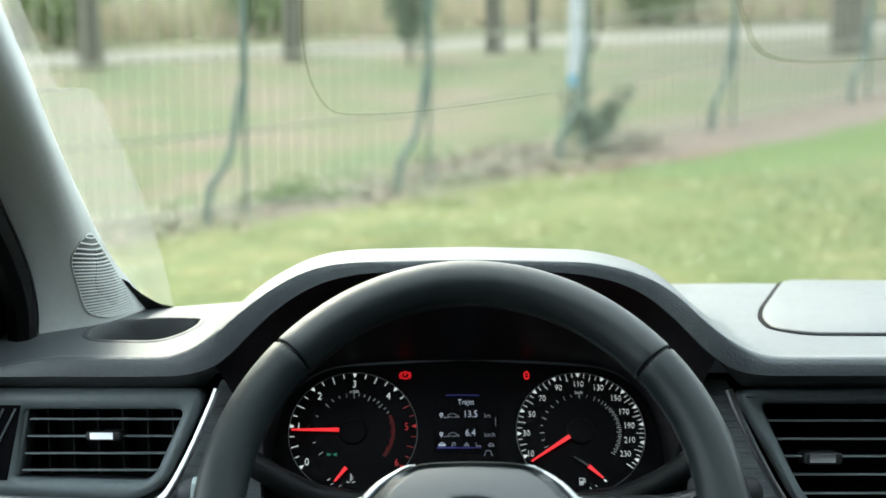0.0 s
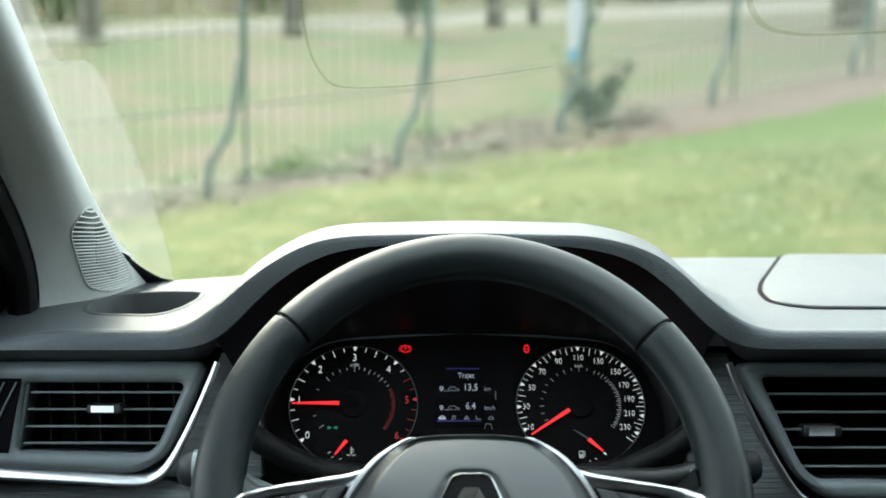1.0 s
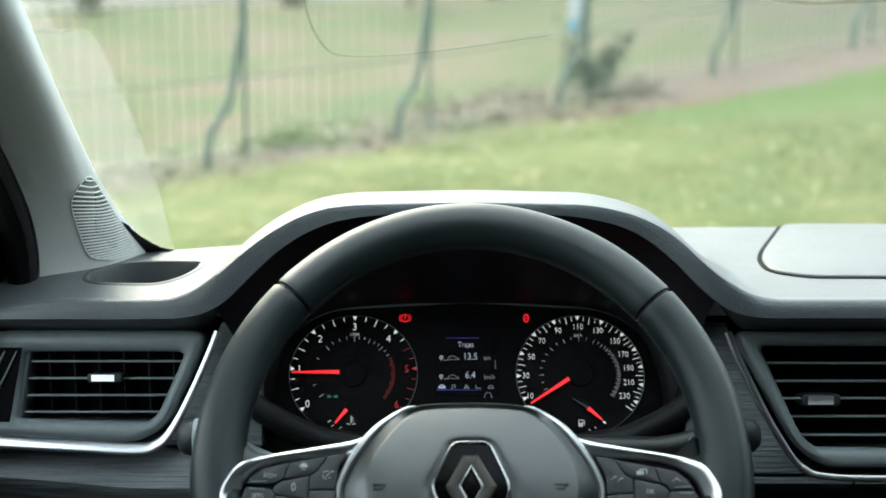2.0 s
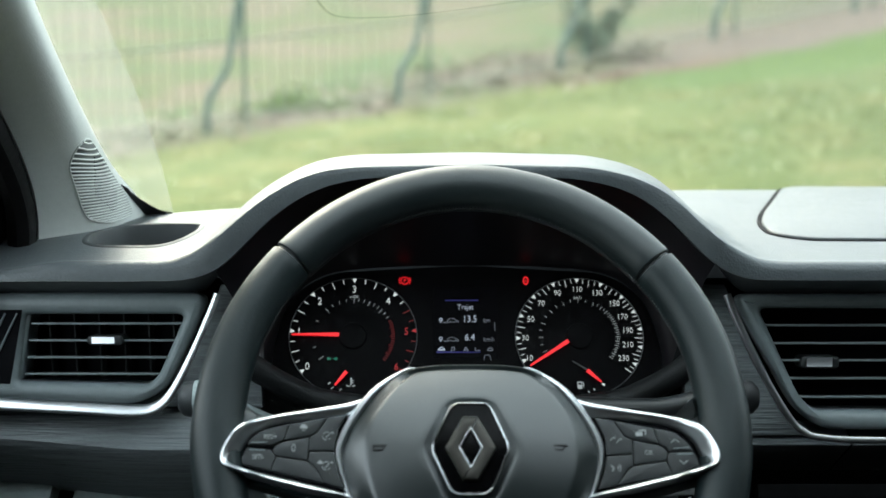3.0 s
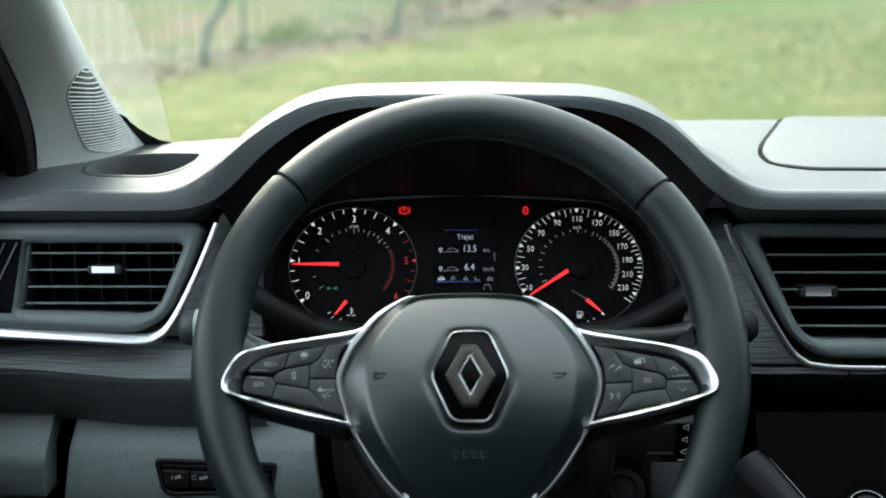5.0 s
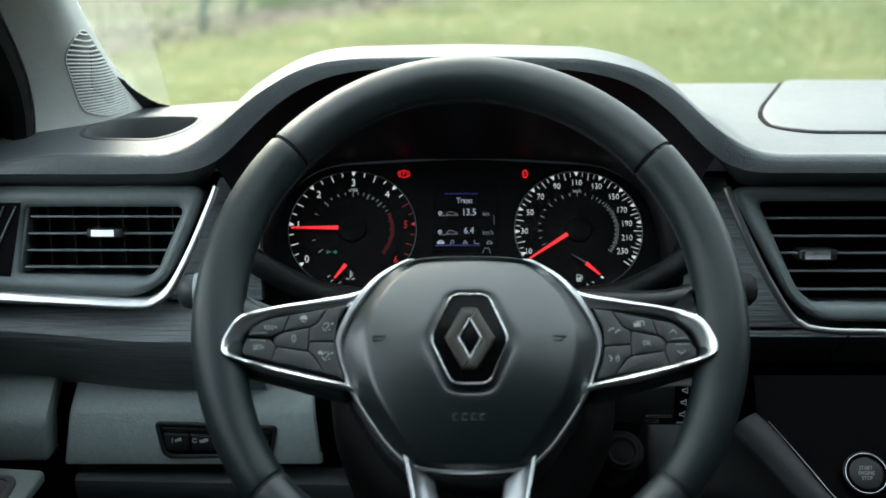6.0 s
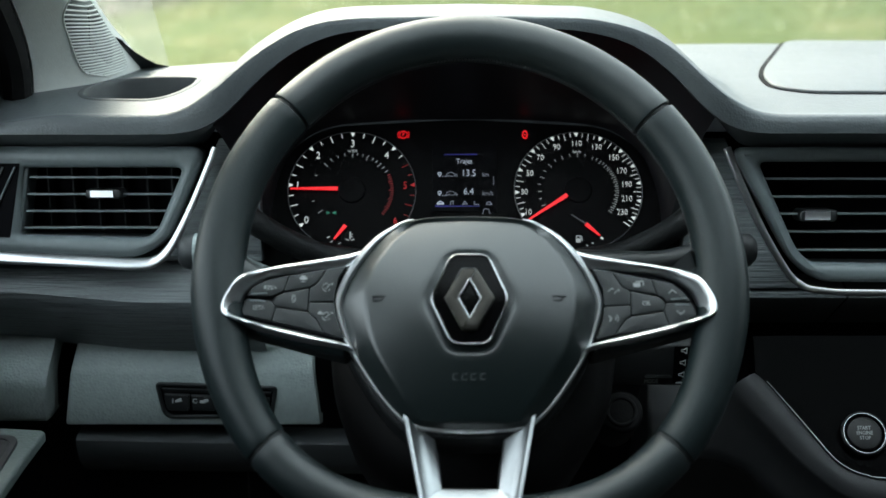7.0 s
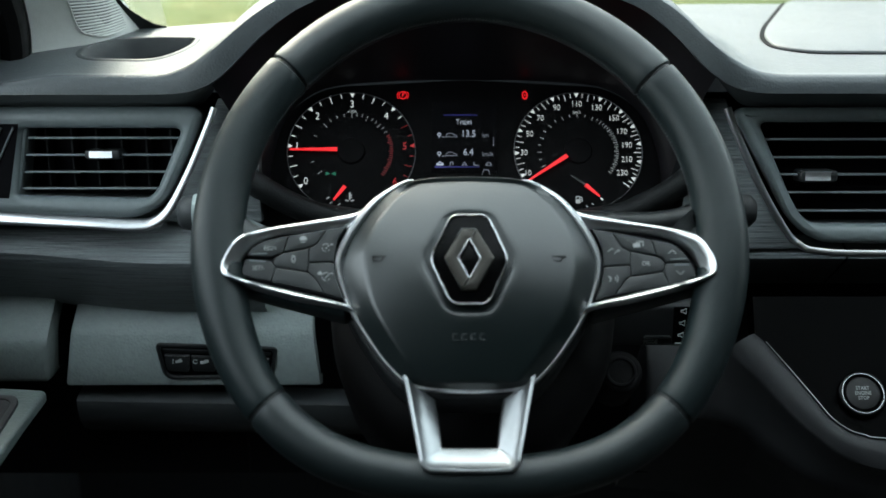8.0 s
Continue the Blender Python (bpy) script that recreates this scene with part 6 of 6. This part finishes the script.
    rows = [[WHEEL.at(a.x, a.y, 0.0)] + [WHEEL.at(*a.lerp(b, q).xy, h) for q, h in prof] + [WHEEL.at(b.x, b.y, -0.018)] for a, b in zip(o, i)]
    part("fork_foot", loft(rows), FORK, w, "satin chrome fork foot")
    part("fork_back", slab(WHEEL, rounded(mm((-44, -104), (44, -104), (42, -112), (23, -121), (-23, -121), (-42, -112)), 0.003), -0.02, 0.004, 0.004), BLACK, w)

    # badge: a plain lozenge on a black six-sided plate
    hexi = rounded([(x, y) for x, y in mm((-11.1, -6.5), (11.5, -6.5), (24.3, -35.5), (11.5, -64.5), (-11.1, -64.5), (-24.3, -35.5))], 0.005)
    b = part("badge", slab(WHEEL, hexi, 0.012, 0.0285, 0.0005), GLOSS, w, "gloss black six-sided badge plate")
    part("badge_frame", collar(WHEEL, hexo, hexi, 0.012, 0.0300, 0.0009), BRIGHT, b, "polished frame")
    loz_o = rounded(mm((-5.0, -15.6), (4.7, -15.6), (16.4, -35.6), (4.7, -56.6), (-5.0, -56.6), (-16.2, -35.4)), 0.0006, 2)
    loz_i = rounded(mm((0.1, -23.4), (0.12, -23.4), (6.8, -35.6), (0.0, -48.2), (-0.02, -48.2), (-6.6, -35.4)), 0.0003, 2)
    part("lozenge", collar(WHEEL, loz_o, loz_i, 0.027, 0.0315, 0.0010), DARKMETAL, b, "dark brushed metal lozenge")
    part("lozenge_edge", collar(WHEEL, inset(loz_i, -0.0010), loz_i, 0.0300, 0.0322, 0.0004), BRIGHT, b, "bright inner edge")
    rim = bmesh.new()
    for x0, y0, x1, y1 in ((-0.0160, -0.0358, -0.0050, -0.0562), (-0.0050, -0.0562, 0.0002, -0.0478), (-0.0048, -0.0160, 0.0046, -0.0160), (-0.0048, -0.0160, -0.0090, -0.0235), (0.0046, -0.0160, 0.0002, -0.0240)):
        bar(WHEEL, x0, y0, x1, y1, 0.0009, 0.0009, 0.0312, 0.0006, bm=rim)
    part("lozenge_rim", rim, BRIGHT, b, "bright worn outer edges")
    # a moulded mark that cannot be read
    for k in range(4):
        x = -0.0110 + 0.0058 * k
        mk = bar(WHEEL, x, -0.0832, x + 0.0036, -0.0832, 0.0008, 0.0008, 0.0210, 0.0016)
        bar(WHEEL, x, -0.0868, x + 0.0036, -0.0868, 0.0008, 0.0008, 0.0202, 0.0016, bm=mk)
        bar(WHEEL, x + 0.0004, -0.0832, x + 0.0004, -0.0868, 0.0008, 0.0008, 0.0206, 0.0016, bm=mk)
        part("moulded_mark", mk, HUB, w)
    # horn marks
    for sgn in (-1, 1):
        x = sgn * 0.058
        horn = bmesh.new()
        for x0, y0, x1, y1 in ((-0.0046, -0.0317, 0.0046, -0.0317), (-0.0040, -0.0346, 0.0012, -0.0346), (-0.0046, -0.0317, -0.0040, -0.0346), (0.0012, -0.0346, 0.0030, -0.0324)):
            bar(WHEEL, x + x0, y0, x + x1, y1, 0.0009, 0.0009, 0.0205, 0.0021, bm=horn)
        part("horn_mark", horn, BLACK, w, "moulded horn symbol")


build_wheel()


# ---- the centre console ----
def build_console():
    c = thing("center_console", (0.36, 0.9, -0.93), "dark grey centre console with start button and chrome line", "console")
    edge = [(-0.0520, 0.0462), (-0.0439, 0.0380), (-0.0285, 0.0166), (-0.0116, -0.0081), (-0.0005, -0.0241), (0.0113, -0.0341), (0.0236, -0.0386), (0.0397, -0.0413), (0.14, -0.046), (0.30, -0.046)]
    crease = [(-0.0729, 0.0340), (-0.0607, 0.0189), (-0.0482, 0.0040), (-0.0296, -0.0207), (-0.0088, -0.0417), (0.0104, -0.0559), (0.0374, -0.0645), (0.10, -0.071), (0.18, -0.074), (0.30, -0.076)]
    foot = [(-0.1369, -0.0100), (-0.1040, -0.0138), (-0.0816, -0.0161), (-0.0626, -0.0229), (-0.0450, -0.0410), (-0.0252, -0.0565), (-0.0051, -0.0675), (0.0449, -0.0800), (0.15, -0.088), (0.30, -0.09)]

    def rail(pts, h):
        return [CONSOLE.at(p.x, p.y, h) for p in smooth_path([Vector((*q, 0)) for q in pts], 60)]
    flat = list(zip(smooth_path([Vector((*q, 0)) for q in edge], 60), smooth_path([Vector((*q, 0)) for q in crease], 60)))
    rows = [rail(edge, -0.03), rail(edge, -0.0006)]
    for q in (0.06, 0.2, 0.4, 0.6, 0.8, 0.93, 1.0):
        rows.append([CONSOLE.at(*a.lerp(b, q).xy, 0.0025 * math.sin(math.pi * q) - 0.003 * q * q) for a, b in flat])
    low = smooth_path([Vector((*q, 0)) for q in foot], 60)
    for q, h in ((0.03, -0.0048), (0.08, -0.0080), (0.3, -0.0165), (0.7, -0.0255), (0.97, -0.031), (1.0, -0.034), (1.0, -0.10)):
        rows.append([CONSOLE.at(*b.lerp(f, q).xy, h) for (a, b), f in zip(flat, low)])
    part("bolster", loft(rows), BOLSTER, c, "grey padded bolster beside the tray")
    wall = [(-0.1324, 0.060), (-0.060, 0.050), (-0.045, 0.010), (-0.010, -0.045), (0.30, -0.05)] + foot[::-1]
    part("side_wall", slab(CONSOLE, wall, -0.24, -0.033, 0.006), BOLSTER, c, "dark side wall of the console")
    tray = [(x + 0.0004, y + 0.0004) for x, y in edge] + [(0.30, 0.078), (-0.05, 0.078)]
    part("tray", slab(CONSOLE, tray, -0.024, -0.0004, 0.0), TRAY, c, "black switch tray")
    line = smooth_path([CONSOLE.at(x + 0.0004, y + 0.0004, 0.0010) for x, y in edge[1:9]], 50)
    part("chrome_line", sweep(line, 0.0006, 0.0007, CONSOLE.n, 8, taper=lambda q: 0.5 + 0.5 * step(0.0, 0.3, q)), CHROME, c, "thin chrome line")
    b = part("start_button", disc(CONSOLE, 0.0258, -0.0060, 0.0135, 0.0, 0.0052, 0.0012, 40), BUTTON, c, "round black start button")
    part("button_ring", hoop(CONSOLE, 0.0258, -0.0060, 0.0188, 0.0040, 0.0, 0.0050, 48, 0.0015), GLOSS, b, "gloss black ring")
    # bright ring added to give the glints on the gloss ring's bevel
    part("button_glint", hoop(CONSOLE, 0.0258, -0.0060, 0.0162, 0.0004, 0.0, 0.0054, 48, 0.0001), BRIGHT, b, "thin chrome edge")
    part("button_groove", hoop(CONSOLE, 0.0258, -0.0060, 0.0150, 0.0012, 0.0, 0.0030, 48, 0.0004), VOID, b)
    for k, word in enumerate(("START", "ENGINE", "STOP")):
        part("button_text", lettering(word, 0.0043, CONSOLE, 0.0258, -0.0020 - 0.0040 * k, 0.0053), BUTTON_PRINT, b)


build_console()
